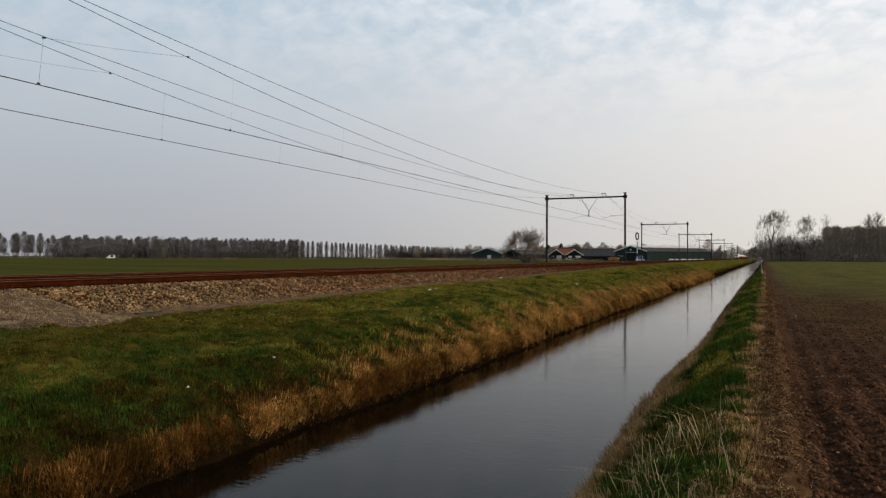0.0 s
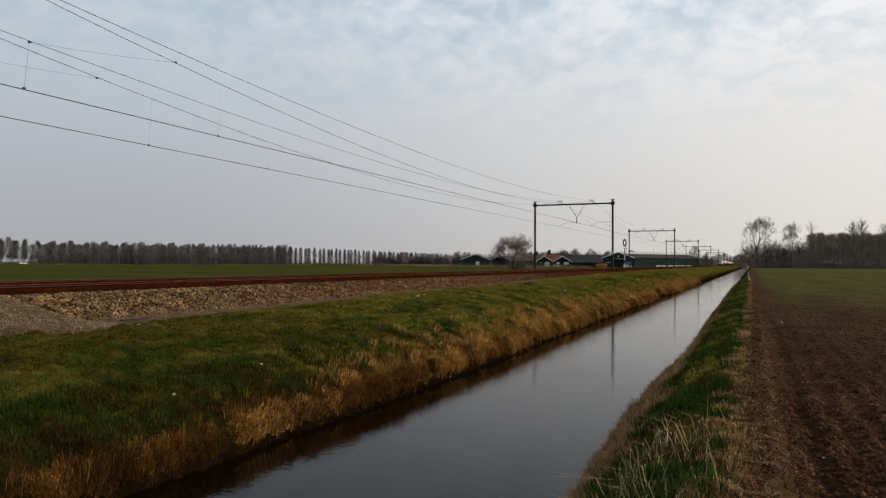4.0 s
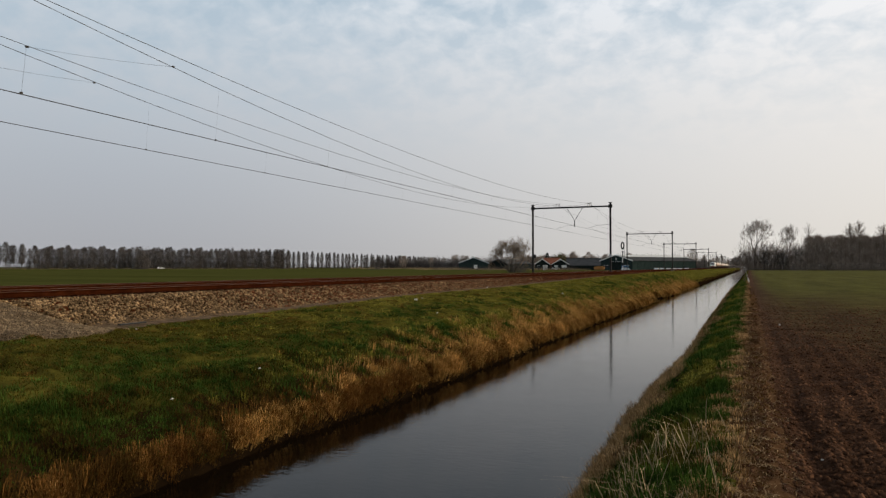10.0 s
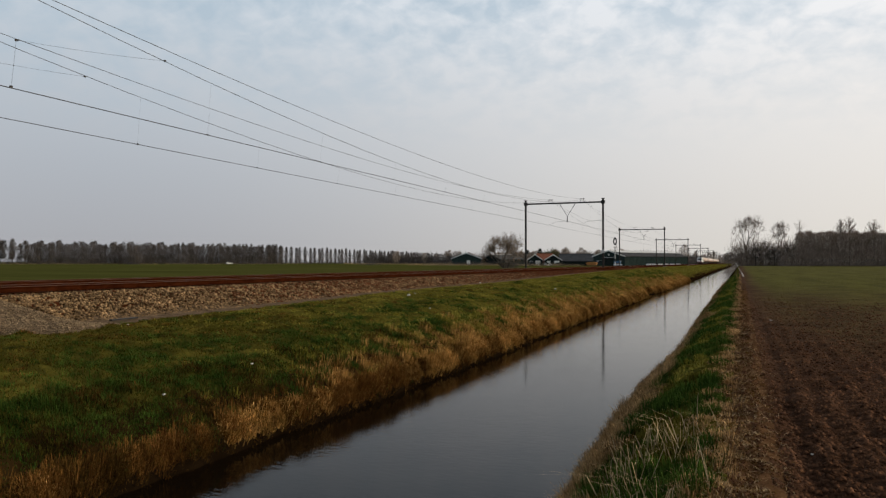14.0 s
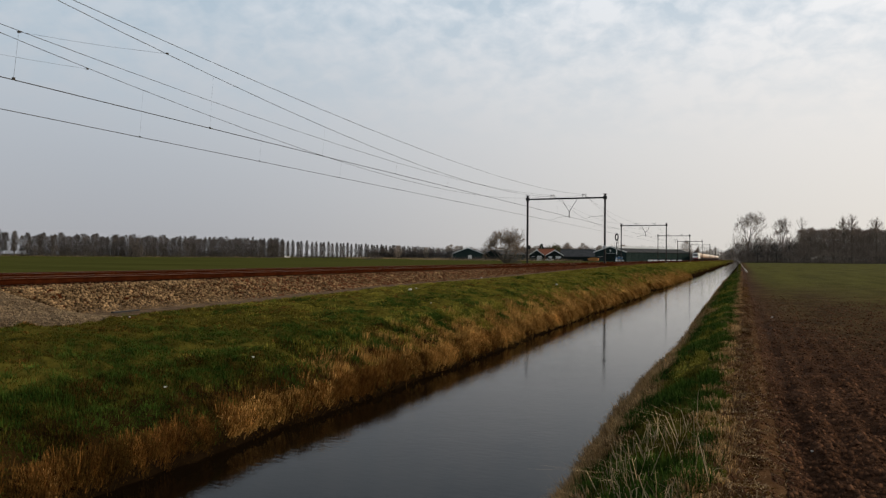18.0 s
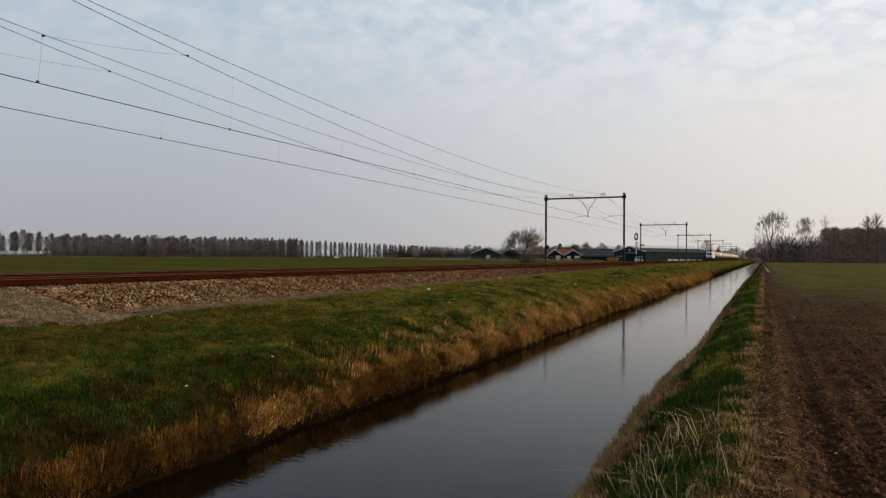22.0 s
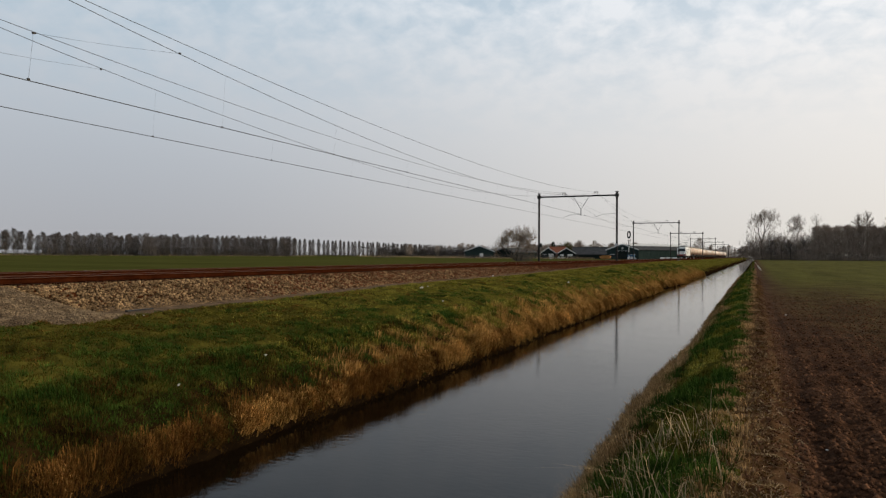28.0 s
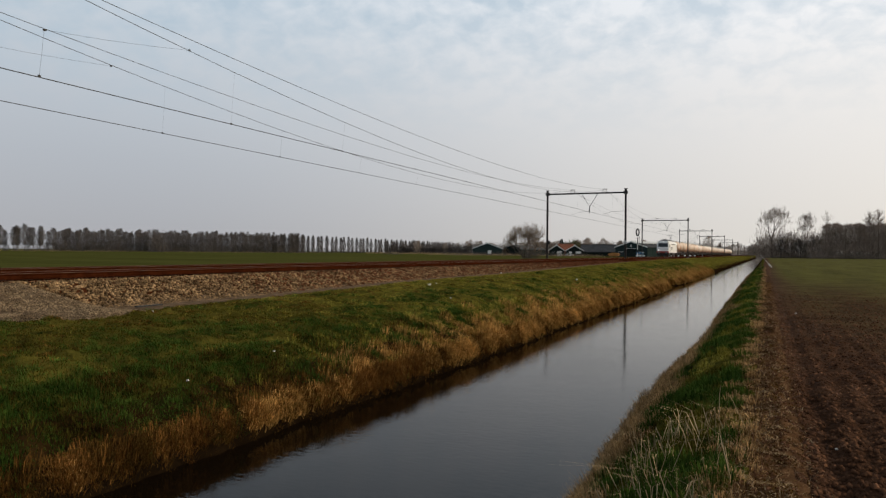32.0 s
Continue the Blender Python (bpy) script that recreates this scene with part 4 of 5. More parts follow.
barn(9, 8.5, 3.0, 6.6, "brick", "tile", "brick farmhouse with an orange tiled roof", (-98.6, 391, 0), 96, name="farmhouse", category="house", trim="",
     opening=[("window", -3, -1, 1, 2.4, "glass"), ("window", 1, 3, 1, 2.4, "glass")])
barn(13, 18.6, 2.6, 6.3, "darkwood", "roofgrey", "low shed with a wide grey roof", (-75.4, 392, 0), 98, name="shed", category="shed", trim="")


def car(at, turn, paint, label, length=4.4, height=1.48, name="car"):
    top = new(name)
    tagged(top, label, name)
    top.matrix_basis = pose(*at, 0, 0, turn)
    L, h = length / 2, height
    van = height > 1.8
    g = Geo().extrude([(-L, 0.3), (L, 0.3), (L, 0.62 if not van else 0.9), (L - 0.1, 0.82 if not van else 1.05), (L * (0.48 if not van else 0.72), 0.92 if not van else 1.15),
                       (L * (0.2 if not van else 0.5), h), (-L * 0.6 if not van else -L * 0.97, h), (-L * 0.94, 0.95), (-L, 0.75)], -0.86, 0.86)
    part("body", g, paint, top)
    for s in (-1, 1):
        y0, y1 = (0.861, 0.872) if s > 0 else (-0.872, -0.861)
        part("window", Geo().extrude([(-L * 0.62, 0.98), (L * 0.32, 0.98), (L * 0.14, h - 0.1), (-L * 0.5, h - 0.1)], y0, y1), "glass", top)
        for x in (-L * 0.62, L * 0.62):
            w = part("wheel", Geo().tube((x, s * 0.68, 0.31), (x, s * 0.9, 0.31), 0.31, n=14), "black", top)
            part("hub_cap", Geo().tube((x, s * 0.9, 0.31), (x, s * 0.91, 0.31), 0.17, n=10), "porcelain", w)
    part("windscreen", Geo().extrude([(L * (0.47 if not van else 0.71), 0.97 if not van else 1.2), (L * (0.49 if not van else 0.73), 0.97 if not van else 1.2), (L * (0.23 if not van else 0.53), h - 0.06), (L * (0.21 if not van else 0.51), h - 0.06)], -0.74, 0.74), "glass", top)
    return top


# a row of calf hutches before the long barn, parked cars, and containers
def calf_hutch():
    top = new("calf_hutch")
    tagged(top, "white plastic calf hutch in a row before the barn", "hutch", "calf hutches")
    arch = [(0.75 * math.cos(k * math.pi / 10), 0.45 + 0.65 * math.sin(k * math.pi / 10)) for k in range(11)]
    part("shell", Geo().extrude([(0.78, 0.0)] + arch + [(-0.78, 0.0)], 0.0, 2.0), "white", top)
    door = [(0.42 * math.cos(k * math.pi / 8), 0.45 + 0.35 * math.sin(k * math.pi / 8)) for k in range(9)]
    part("opening", Geo().extrude([(0.42, 0.05)] + door + [(-0.42, 0.05)], -0.03, 0.02), "black", top, "dark arched opening")
    part("vent", Geo().tube((0, 1.0, 1.08), (0, 1.0, 1.18), 0.12, n=10), "porcelain", top)
    return top


hutch = calf_hutch()
hutch.matrix_basis = pose(-40.2, 353, 0, 0, 0, 74)
for k in range(1, 6):
    copy_thing(hutch, pose(-40.2 + 2.7 * k, 353 + 0.25 * k, 0, 0, 0, 74 + 5 * math.sin(k * 2.1)))
car((-55.5, 351, 0), 12, "white", "white car parked beside the long barn", 4.2, 1.45)
car((-93, 360, 0), 10, "white", "white car parked before the black shed", 4.2, 1.5)
M["ochre"] = material("ochre_paint", (0.30, 0.13, 0.035), (0.46, 0.22, 0.07), 0.8, 0.8, bump=0.2)
skip = new("container")
tagged(skip, "ochre container heaped full in the farmyard", "container")
skip.location = (-68.5, 352, 0)
part("body", Geo().extrude([(-2.2, 0.3), (2.2, 0.3), (2.7, 1.3), (2.3, 1.75), (1.2, 1.95), (-1.4, 1.9), (-2.4, 1.6), (-2.7, 1.25)], -1.1, 1.1), "ochre", skip)
for x in (-1.2, 1.2):
    part("runner", Geo().box(x - 0.1, x + 0.1, -1.1, 1.1, 0, 0.3), "locodark", skip)
part("rim", Geo().box(-2.78, 2.78, -1.18, 1.18, 1.22, 1.34), "ochre", skip)
tub = new("container")
tagged(tub, "blue steel container beside the barn's gable", "container")
tub.location = (-56, 352, 0)
M["blue"] = material("blue_paint", (0.03, 0.10, 0.20), (0.05, 0.16, 0.30), 0.8, 0.6, bump=0.1)
part("body", Geo().box(-1.5, 1.5, -1.2, 1.2, 0.1, 2.4, bevel=0.05), "blue", tub)
for i in range(7):
    part("rib", Geo().box(-1.3 + i * 0.42, -1.22 + i * 0.42, -1.26, -1.19, 0.2, 2.3), "blue", tub)

# trees round the farm and far behind it
con = new("conifer")
tagged(con, "dark pointed conifer behind the farmhouse", "tree")
con.location = (-123.8, 458, 0)
r = np.random.default_rng(9)
u, a = r.uniform(0, 1, 1500), r.uniform(0, math.tau, 1500)
rad = 2.6 * (1 - u) ** 0.8 * np.sqrt(r.uniform(0.2, 1, 1500))
at = np.stack([np.cos(a) * rad, np.sin(a) * rad, 1 + 10 * u], 1)
out = np.stack([np.cos(a), np.sin(a), -0.2 + 0 * a], 1)
part("trunk", Geo().tube((0, 0, -0.2), (0, 0, 10), 0.2, 0.04), "bark", con)
part("crown", triangles("crown", *spray(9, at, out, np.full(1500, 0.9), np.full(1500, 0.16)), "conifer"), "conifer", con, "dark needles")
bud = dome_tree(41, 1.5, 5.0, 5.8, 5.6, 5.2, 0.4, 40, 44, 1.3, 0.055, "budding", "round tree with yellowish buds behind the farm")
bud.location = (-116, 461, 0)
far = [(-30 - rng.random() * 190 - i * 1.2, 540 + rng.random() * 330 + i, 0) for i in range(130)]
place_copies([lambda s=s: poplar(120 + s, 10 + 1.8 * (s % 4), "twig", fat=0.36, low=0.12, shape=0.6, count=1300, width=0.07, group="trees behind the farm", name="farm_tree",
                                 label="spreading bare tree far behind the farm") for s in range(7)], far)
thicket("far_hedge", "bare hedge far behind the farm", 21, [(-45 - 3.0 * i, 610 + 0.9 * i, 7) for i in range(120)], 12.0, 60000, "scrub", 0.15, "hedge")
thicket("far_hedge", "bare hedge and trees beside the line far off", 22, [(-36 - 0.6 * i, 640 + 8 * i, 7) for i in range(60)], 10, 11000, "scrub", 0.11, "hedge")
thicket("field_bush", "low bare bush in the pasture beside the line", 23, [(-180, 330, 6), (-186, 334, 5)], 3.2, 900, "scrub", 0.05, "bush")

# ---- signal and small railway things ----
sig = new("railway_signal")
tagged(sig, "signal on a black and white mast, seen from behind", "signal")
sig.location = (-27.6, 170.2, 0)
for k, (z0, z1) in enumerate(((0.4, 1.8), (1.8, 2.6), (2.6, 3.9), (3.9, 5.42))):
    part("mast_section", Geo().tube((0, 0, z0), (0, 0, z1), 0.10, n=12), "white" if k in (0, 2) else "black", sig)
part("ladder", Geo().box(0.22, 0.25, 0.1, 0.13, 0.5, 6).box(0.42, 0.45, 0.1, 0.13, 0.5, 6), "steel", sig)
for i in range(16):
    part("rung", Geo().tube((0.23, 0.115, 0.8 + i * 0.33), (0.44, 0.115, 0.8 + i * 0.33), 0.014), "steel", sig)
ring = [(0.46 * math.cos(k * math.tau / 24), 6.7 + 0.95 * math.sin(k * math.tau / 24)) for k in range(24)]
inner = [(0.17 * math.cos(k * math.tau / 24), 6.7 + 0.55 * math.sin(k * math.tau / 24)) for k in range(24)]
g = Geo()
g.add([(x, y, z) for y in (-0.04, 0.04) for line in (ring, inner) for x, z in line],
      [f for i in range(24) for j in ((i + 1) % 24,) for f in ((i, j, 24 + j, 24 + i), (48 + i, 72 + i, 72 + j, 48 + j), (i, 48 + i, 48 + j, j), (24 + i, 24 + j, 72 + j, 72 + i))])
head = part("head", g, "black", sig, "black oval signal board")
part("platform", Geo().box(-0.35, 0.5, -0.1, 0.4, 5.3, 5.36), "steel", sig)

box1 = new("relay_box")
tagged(box1, "small dark box on the portal's post", "box")
box1.location = (LEFT + 0.25, PORTALS[1], 3.0)
part("body", Geo().box(-0.1, 0.12, -0.16, 0.16, -0.25, 0.25, bevel=0.02), "black", box1)
part("lid", Geo().box(0.12, 0.14, -0.17, 0.17, -0.26, 0.26), "steel", box1)
plate = new("number_plate")
tagged(plate, "pale round plate on the portal's post", "plate")
plate.location = (RIGHT - 0.02, PORTALS[1] - 0.17, 3.05)
part("disc", Geo().tube((0, 0, 0), (0, -0.03, 0), 0.21, n=16), "porcelain", plate)
part("band", Geo().box(-0.15, 0.15, 0.0, 0.03, -0.03, 0.03), "steel", plate)


# ---- the train ----
def bogie(parent, y, wheels=(-1.3, 1.3), r=0.46, half=1.0):
    g = Geo()
    for s in (-1, 1):
        g.box(s * half - 0.07, s * half + 0.07, y - 1.75, y + 1.75, 0.42, 0.68)
        g.box(s * half - 0.1, s * half + 0.1, y - 0.35, y + 0.35, 0.3, 0.85)
    g.box(-half, half, y - 0.2, y + 0.2, 0.45, 0.75)
    b = part("bogie", g, "locodark", parent, "dark bogie frame")
    for w in wheels:
        for s in (-0.76, 0.76):
            part("wheel", Geo().tube((s - 0.07, y + w, r), (s + 0.07, y + w, r), r, n=16), "rail", b)
    return b


def buffers(parent, y, way):
    for s in (-0.875, 0.875):
        g = Geo().tube((s, y, 1.05), (s, y + way * 0.42, 1.05), 0.1, n=10)
        b = part("buffer", g, "locodark", parent)
        part("buffer_head", Geo().tube((s, y + way * 0.42, 1.05), (s, y + way * 0.46, 1.05), 0.25, n=14), "locogrey", b)


def locomotive():
    top = new("locomotive")
    tagged(top, "white electric locomotive with dark windscreen and red buffer beam", "locomotive")
    half, low, roof = 1.49, 0.95, 3.95
    ring = [(-half, low), (half, low), (half, 3.25), (1.28, 3.72), (0.95, roof), (-0.95, roof), (-1.28, 3.72), (-half, 3.25)]
    # sections along the length: the cabs lean back and narrow a little
    cuts = [(0.55, 0.93, 2.05), (0.68, 0.96, 2.35), (1.45, 1.0, roof), (17.45, 1.0, roof), (18.22, 0.96, 2.35), (18.35, 0.93, 2.05)]
    v = []
    for y, w, h in cuts:
        v += [(x * w, y, low + (z - low) * (h - low) / (roof - low)) for x, z in ring]
    n = len(ring)
    f = [(j * n + i, j * n + (i + 1) % n, (j + 1) * n + (i + 1) % n, (j + 1) * n + i) for j in range(len(cuts) - 1) for i in range(n)]
    f += [tuple(range(n - 1, -1, -1)), tuple((len(cuts) - 1) * n + i for i in range(n))]
    part("body", Geo().add(v, f), "loco", top)
    part("roof", Geo().box(-1.0, 1.0, 2.2, 16.7, roof - 0.02, roof + 0.12, bevel=0.04), "locogrey", top, "grey roof equipment deck")
    for y, s in ((0.55, 1), (18.35, -1)):
        # windscreen: a dark band across the leaning front
        a, b = (y + s * 0.17, 2.42), (y + s * 0.76, 3.52)
        g = Geo().add([(-1.2, a[0] - s * 0.05, a[1]), (1.2, a[0] - s * 0.05, a[1]), (1.05, b[0] - s * 0.06, b[1]), (-1.05, b[0] - s * 0.06, b[1]),
                       (-1.2, a[0] + s * 0.1, a[1]), (1.2, a[0] + s * 0.1, a[1]), (1.05, b[0] + s * 0.1, b[1]), (-1.05, b[0] + s * 0.1, b[1])],
                      [(0, 1, 2, 3), (7, 6, 5, 4), (0, 4, 5, 1), (1, 5, 6, 2), (2, 6, 7, 3), (3, 7, 4, 0)])
        w = part("windscreen", g, "glass", top, "dark windscreen")
        part("wiper", Geo().tube((0.3, a[0] - s * 0.08, 2.45), (0.1, a[0] + s * 0.2, 3.0), 0.02, n=4), "black", w)
        part("buffer_beam", Geo().box(-1.42, 1.42, y - s * 0.10 - 0.1, y - s * 0.10 + 0.1, 0.92, 1.38, bevel=0.03), "buffer_red", top, "red buffer beam")
        part("skirt", Geo().box(-1.3, 1.3, y - s * 0.02 - 0.1, y - s * 0.02 + 0.1, 0.32, 0.92), "locodark", top, "dark snow plough")
        buffers(top, y - s * 0.2, -s)
        part("coupling_hook", Geo().box(-0.08, 0.08, y - s * 0.35 - 0.15, y - s * 0.35 + 0.15, 0.95, 1.12), "locodark", top)
        for x in (-0.98, 0.98):
            lamp_ob = part("headlight", Geo().tube((x, y - s * 0.06, 1.72), (x, y + s * 0.1, 1.72), 0.12, n=14), "headlight" if s > 0 else "porcelain", top, "lit headlight" if s > 0 else "unlit tail lamp")
            part("lamp_rim", Geo().tube((x, y - s * 0.03, 1.72), (x, y + s * 0.1, 1.72), 0.19, n=14), "locodark", lamp_ob)
        part("top_lamp", Geo().tube((0, y + s * 0.80, 3.68), (0, y + s * 0.95, 3.68), 0.12, n=12), "headlight" if s > 0 else "porcelain", top)
        for x in (-1, 1):
            part("cab_window", Geo().box(x * 1.485 - 0.02, x * 1.485 + 0.02, y + s * 1.2 - 0.35, y + s * 1.2 + 0.35, 2.35, 3.1), "glass", top, "dark cab window")
            part("cab_door", Geo().box(x * 1.485 - 0.015, x * 1.485 + 0.015, y + s * 2.1 - 0.3, y + s * 2.1 + 0.3, 1.05, 3.15), "tankwhite", top)
            part("handrail", Geo().tube((x * 1.54, y + s * 1.72, 1.0), (x * 1.54, y + s * 1.72, 2.4), 0.02), "locogrey", top)
    for x in (-1, 1):
        part("side_grille", Geo().box(x * 1.485 - 0.02, x * 1.485 + 0.02, 5.4, 13.5, 3.0, 3.25), "locogrey", top, "grey ventilation grille")
        # plain grey bars where lettering stands
        for y0, y1, z in ((4.4, 7.6, 2.25), (4.4, 6.8, 1.9)):
            part("lettering_bar", Geo().box(x * 1.485 - 0.012, x * 1.485 + 0.012, y0, y1, z - 0.13, z + 0.13), "locogrey", top)
        part("sill", Geo().box(x * 1.46 - 0.04, x * 1.46 + 0.04, 0.9, 18.0, 0.85, 1.0), "locodark", top)
        part("battery_box", Geo().box(x * 1.15 - 0.25, x * 1.15 + 0.25, 7.6, 11.3, 0.35, 0.95, bevel=0.04), "locodark", top)
    bogie(top, 4.3, half=1.08, r=0.6)
    bogie(top, 14.6, half=1.08, r=0.6)
    for y, lift in ((3.6, 0.28), (15.2, 1.6)):
        g = Geo().box(-0.8, 0.8, y - 0.5, y + 0.5, roof + 0.1, roof + 0.18)
        p = part("pantograph", g, "black", top, "black pantograph")
        knee = (0, y + 1.3, roof + 0.2 + lift * 0.5)
        for x in (-0.45, 0.45):
            part("lower_arm", Geo().tube((x, y - 0.4, roof + 0.2), knee, 0.05), "black", p)
        for x in (-0.35, 0.35):
            part("upper_arm", Geo().tube(knee, (x, y, roof + 0.15 + lift), 0.035), "black", p)
        part("collector_head", Geo().box(-0.85, 0.85, y - 0.2, y + 0.2, roof + 0.13 + lift, roof + 0.2 + lift), "black", p)
    for y in (6.5, 8.2, 10.4, 12.2):
        part("roof_box", Geo().box(-0.7, 0.7, y - 0.55, y + 0.55, roof + 0.1, roof + 0.34, bevel=0.05), "locogrey", top)
    return top


def tank_wagon(paint, stripe, label):
    """A bogie tank wagon 17 m over its buffers."""
    top = new("tank_wagon")
    tagged(top, label, "tank wagon", "wagons of the train")
    profile = [(0.0, 0.9), (0.55, 0.96), (1.0, 1.12), (1.32, 1.4), (1.46, 1.8), (1.46, 15.2), (1.32, 15.6), (1.0, 15.88), (0.55, 16.04), (0.0, 16.1)]
    tank = part("tank", Geo().spin(profile[1:-1], 28, m=pose(0, 0, 2.62, -90, 0, 0)), paint, top, smooth=True)
    if stripe:
        part("stripe", Geo().spin([(1.463, 0.0), (1.475, 0.01), (1.475, 0.32), (1.463, 0.33)], 28, m=pose(0, 8.3, 2.62, -90, 0, 0)), "orange", tank, "orange warning band")
    part("dome", Geo().spin([(0.4, 0), (0.4, 0.22), (0.3, 0.28)], 14, m=pose(0, 8.5, 4.05)), paint, tank)
    part("walkway", Geo().box(-0.45, 0.45, 6.6, 10.4, 4.12, 4.17), "locogrey", top)
    for s in (-1, 1):
        part("sill", Geo().box(s * 1.0 - 0.07, s * 1.0 + 0.07, 0.62, 16.38, 0.98, 1.24), "locodark", top)
        part("saddle", Geo().box(-1.1, 1.1, 8.5 + s * 5.6 - 0.3, 8.5 + s * 5.6 + 0.3, 1.15, 1.75), "locodark", top)
        part("data_panel", Geo().box(s * 1.40 - 0.01, s * 1.40 + 0.06, 3.2, 4.6, 2.3, 2.9), "tankwhite", top)
        part("ladder", Geo().tube((s * 1.5, 8.0, 1.2), (s * 1.05, 8.0, 4.1), 0.025).tube((s * 1.5, 8.45, 1.2), (s * 1.05, 8.45, 4.1), 0.025), "locogrey", top)
        bogie(top, 8.5 + s * 5.75, (-0.9, 0.9))
    part("end_beam", Geo().box(-1.3, 1.3, 0.55, 0.72, 0.9, 1.26), "locodark", top)
    part("end_beam", Geo().box(-1.3, 1.3, 16.28, 16.45, 0.9, 1.26), "locodark", top)
    buffers(top, 0.55, -1)
    buffers(top, 16.45, 1)
    part("brake_pipe", Geo().tube((0.6, 2, 0.85), (0.6, 15, 0.85), 0.05), "locodark", top)
    return top


engine = locomotive()
kinds = [tank_wagon("cream", True, "cream gas tank wagon with an orange band"), tank_wagon("tankshaded", True, "off-white tank wagon with an orange band"),
         tank_wagon("cream", False, "cream tank wagon with grey walkway")]
pattern = [0, 0, 2, 0, 1, 0, 1, 1, 0, 1, 2, 1, 1, 0, 1, 1, 1, 0, 1, 1]
train = [(engine, 0.0)]
for i, k in enumerate(pattern):
    wagon = kinds[k] if k not in pattern[:i] else copy_thing(kinds[k], pose(0, 0, 0))
    train.append((wagon, 18.9 + 17.0 * i))

# vehicles on the road beyond the pasture
leaving = car((-403.7, 337.9, 0), 0, "white", "white van driving on the far road", 5.2, 2.2, "van")
coming = car((-420, 308, 0), 0, "white", "white car driving along the far road", 4.6, 1.6, "car")

# ---- a streamer on a stake at the field's edge ----
stake = new("stake")
tagged(stake, "thin dark wooden stake at the field's edge", "stake")
stake.location = (-0.42, 76, 0)
part("pole", Geo().tube((0, 0, -0.1), (0, 0, 1.6), 0.022, 0.018), "bark", stake)
part("tie", Geo().tube((0, 0, 1.48), (0, 0, 1.56), 0.03), "black", stake)
streamer = new("streamer")
tagged(streamer, "white plastic streamer blown aside on a stake", "streamer")
prof = [(0.005, 0.0), (0.007, -0.5), (0.012, -1.02), (0.045, -1.14), (0.055, -1.40), (0.03, -1.5)]
part("tape", Geo().spin(prof[::-1], 10), "white", streamer)
part("knot", Geo().spin([(0.03, -0.03), (0.04, 0), (0.03, 0.03)], 8), "white", streamer)

# ---- growth ----
def blades(name, label, seed, at, height, width, lean, mat, bend=0.6, category="grass", drift=(0, 0)):
    """Grass: each blade is a bent, tapering strip."""
    r = np.random.default_rng(seed)
    n = len(at)
    a = r.uniform(0, math.tau, n)
    out = np.stack([np.cos(a), np.sin(a), 0 * a], 1) * (lean * r.uniform(0.2, 1.0, n))[:, None] + np.array((*drift, 0.0))
    b = r.uniform(0, math.tau, n)
    side = np.stack([np.cos(b), np.sin(b), 0 * b], 1) * (width * r.uniform(0.6, 1.4, n))[:, None]
    up_ = np.array((0, 0, 1.0))
    h = height[:, None]
    mid = at + up_ * h * 0.55 + out * h * 0.35
    tip = at + up_ * h * (1 - 0.25 * bend) + out * h * (1.0 + bend * 0.3)
    v = np.stack([at - side, at + side, mid - side * 0.7, mid + side * 0.7, tip], 1).reshape(-1, 3)
    f = (np.array([(0, 1, 3), (0, 3, 2), (2, 3, 4)])[None] + 5 * np.arange(n)[:, None, None]).reshape(-1, 3)
    return tagged(new(name, triangles(name, v, f, mat)), label, category, kind="stuff")


YG = np.arange(0, 130, 0.25)
EL, ER = np.array([edge_left(y) for y in YG]), np.array([edge_right(y) for y in YG])


def heights(x, y):
    return np.array([ground_height(a, b) for a, b in zip(x, y)])


def clumpy(r, n, x0, x1, y0, y1, power, per, tight):
    """Blades gathered in tufts, thinning out with distance."""
    m = n // per
    cx, cy = r.uniform(x0, x1, m), y0 + (y1 - y0) * r.random(m) ** power
    x = np.repeat(cx, per) + r.normal(0, tight, m * per)
    y = np.repeat(cy, per) + r.normal(0, tight, m * per)
    return x, y, np.repeat(np.arange(m), per)


def patchy(x, y, scale, seed):
    return np.array([noise.noise((a * scale, b * scale, seed)) for a, b in zip(x, y)])


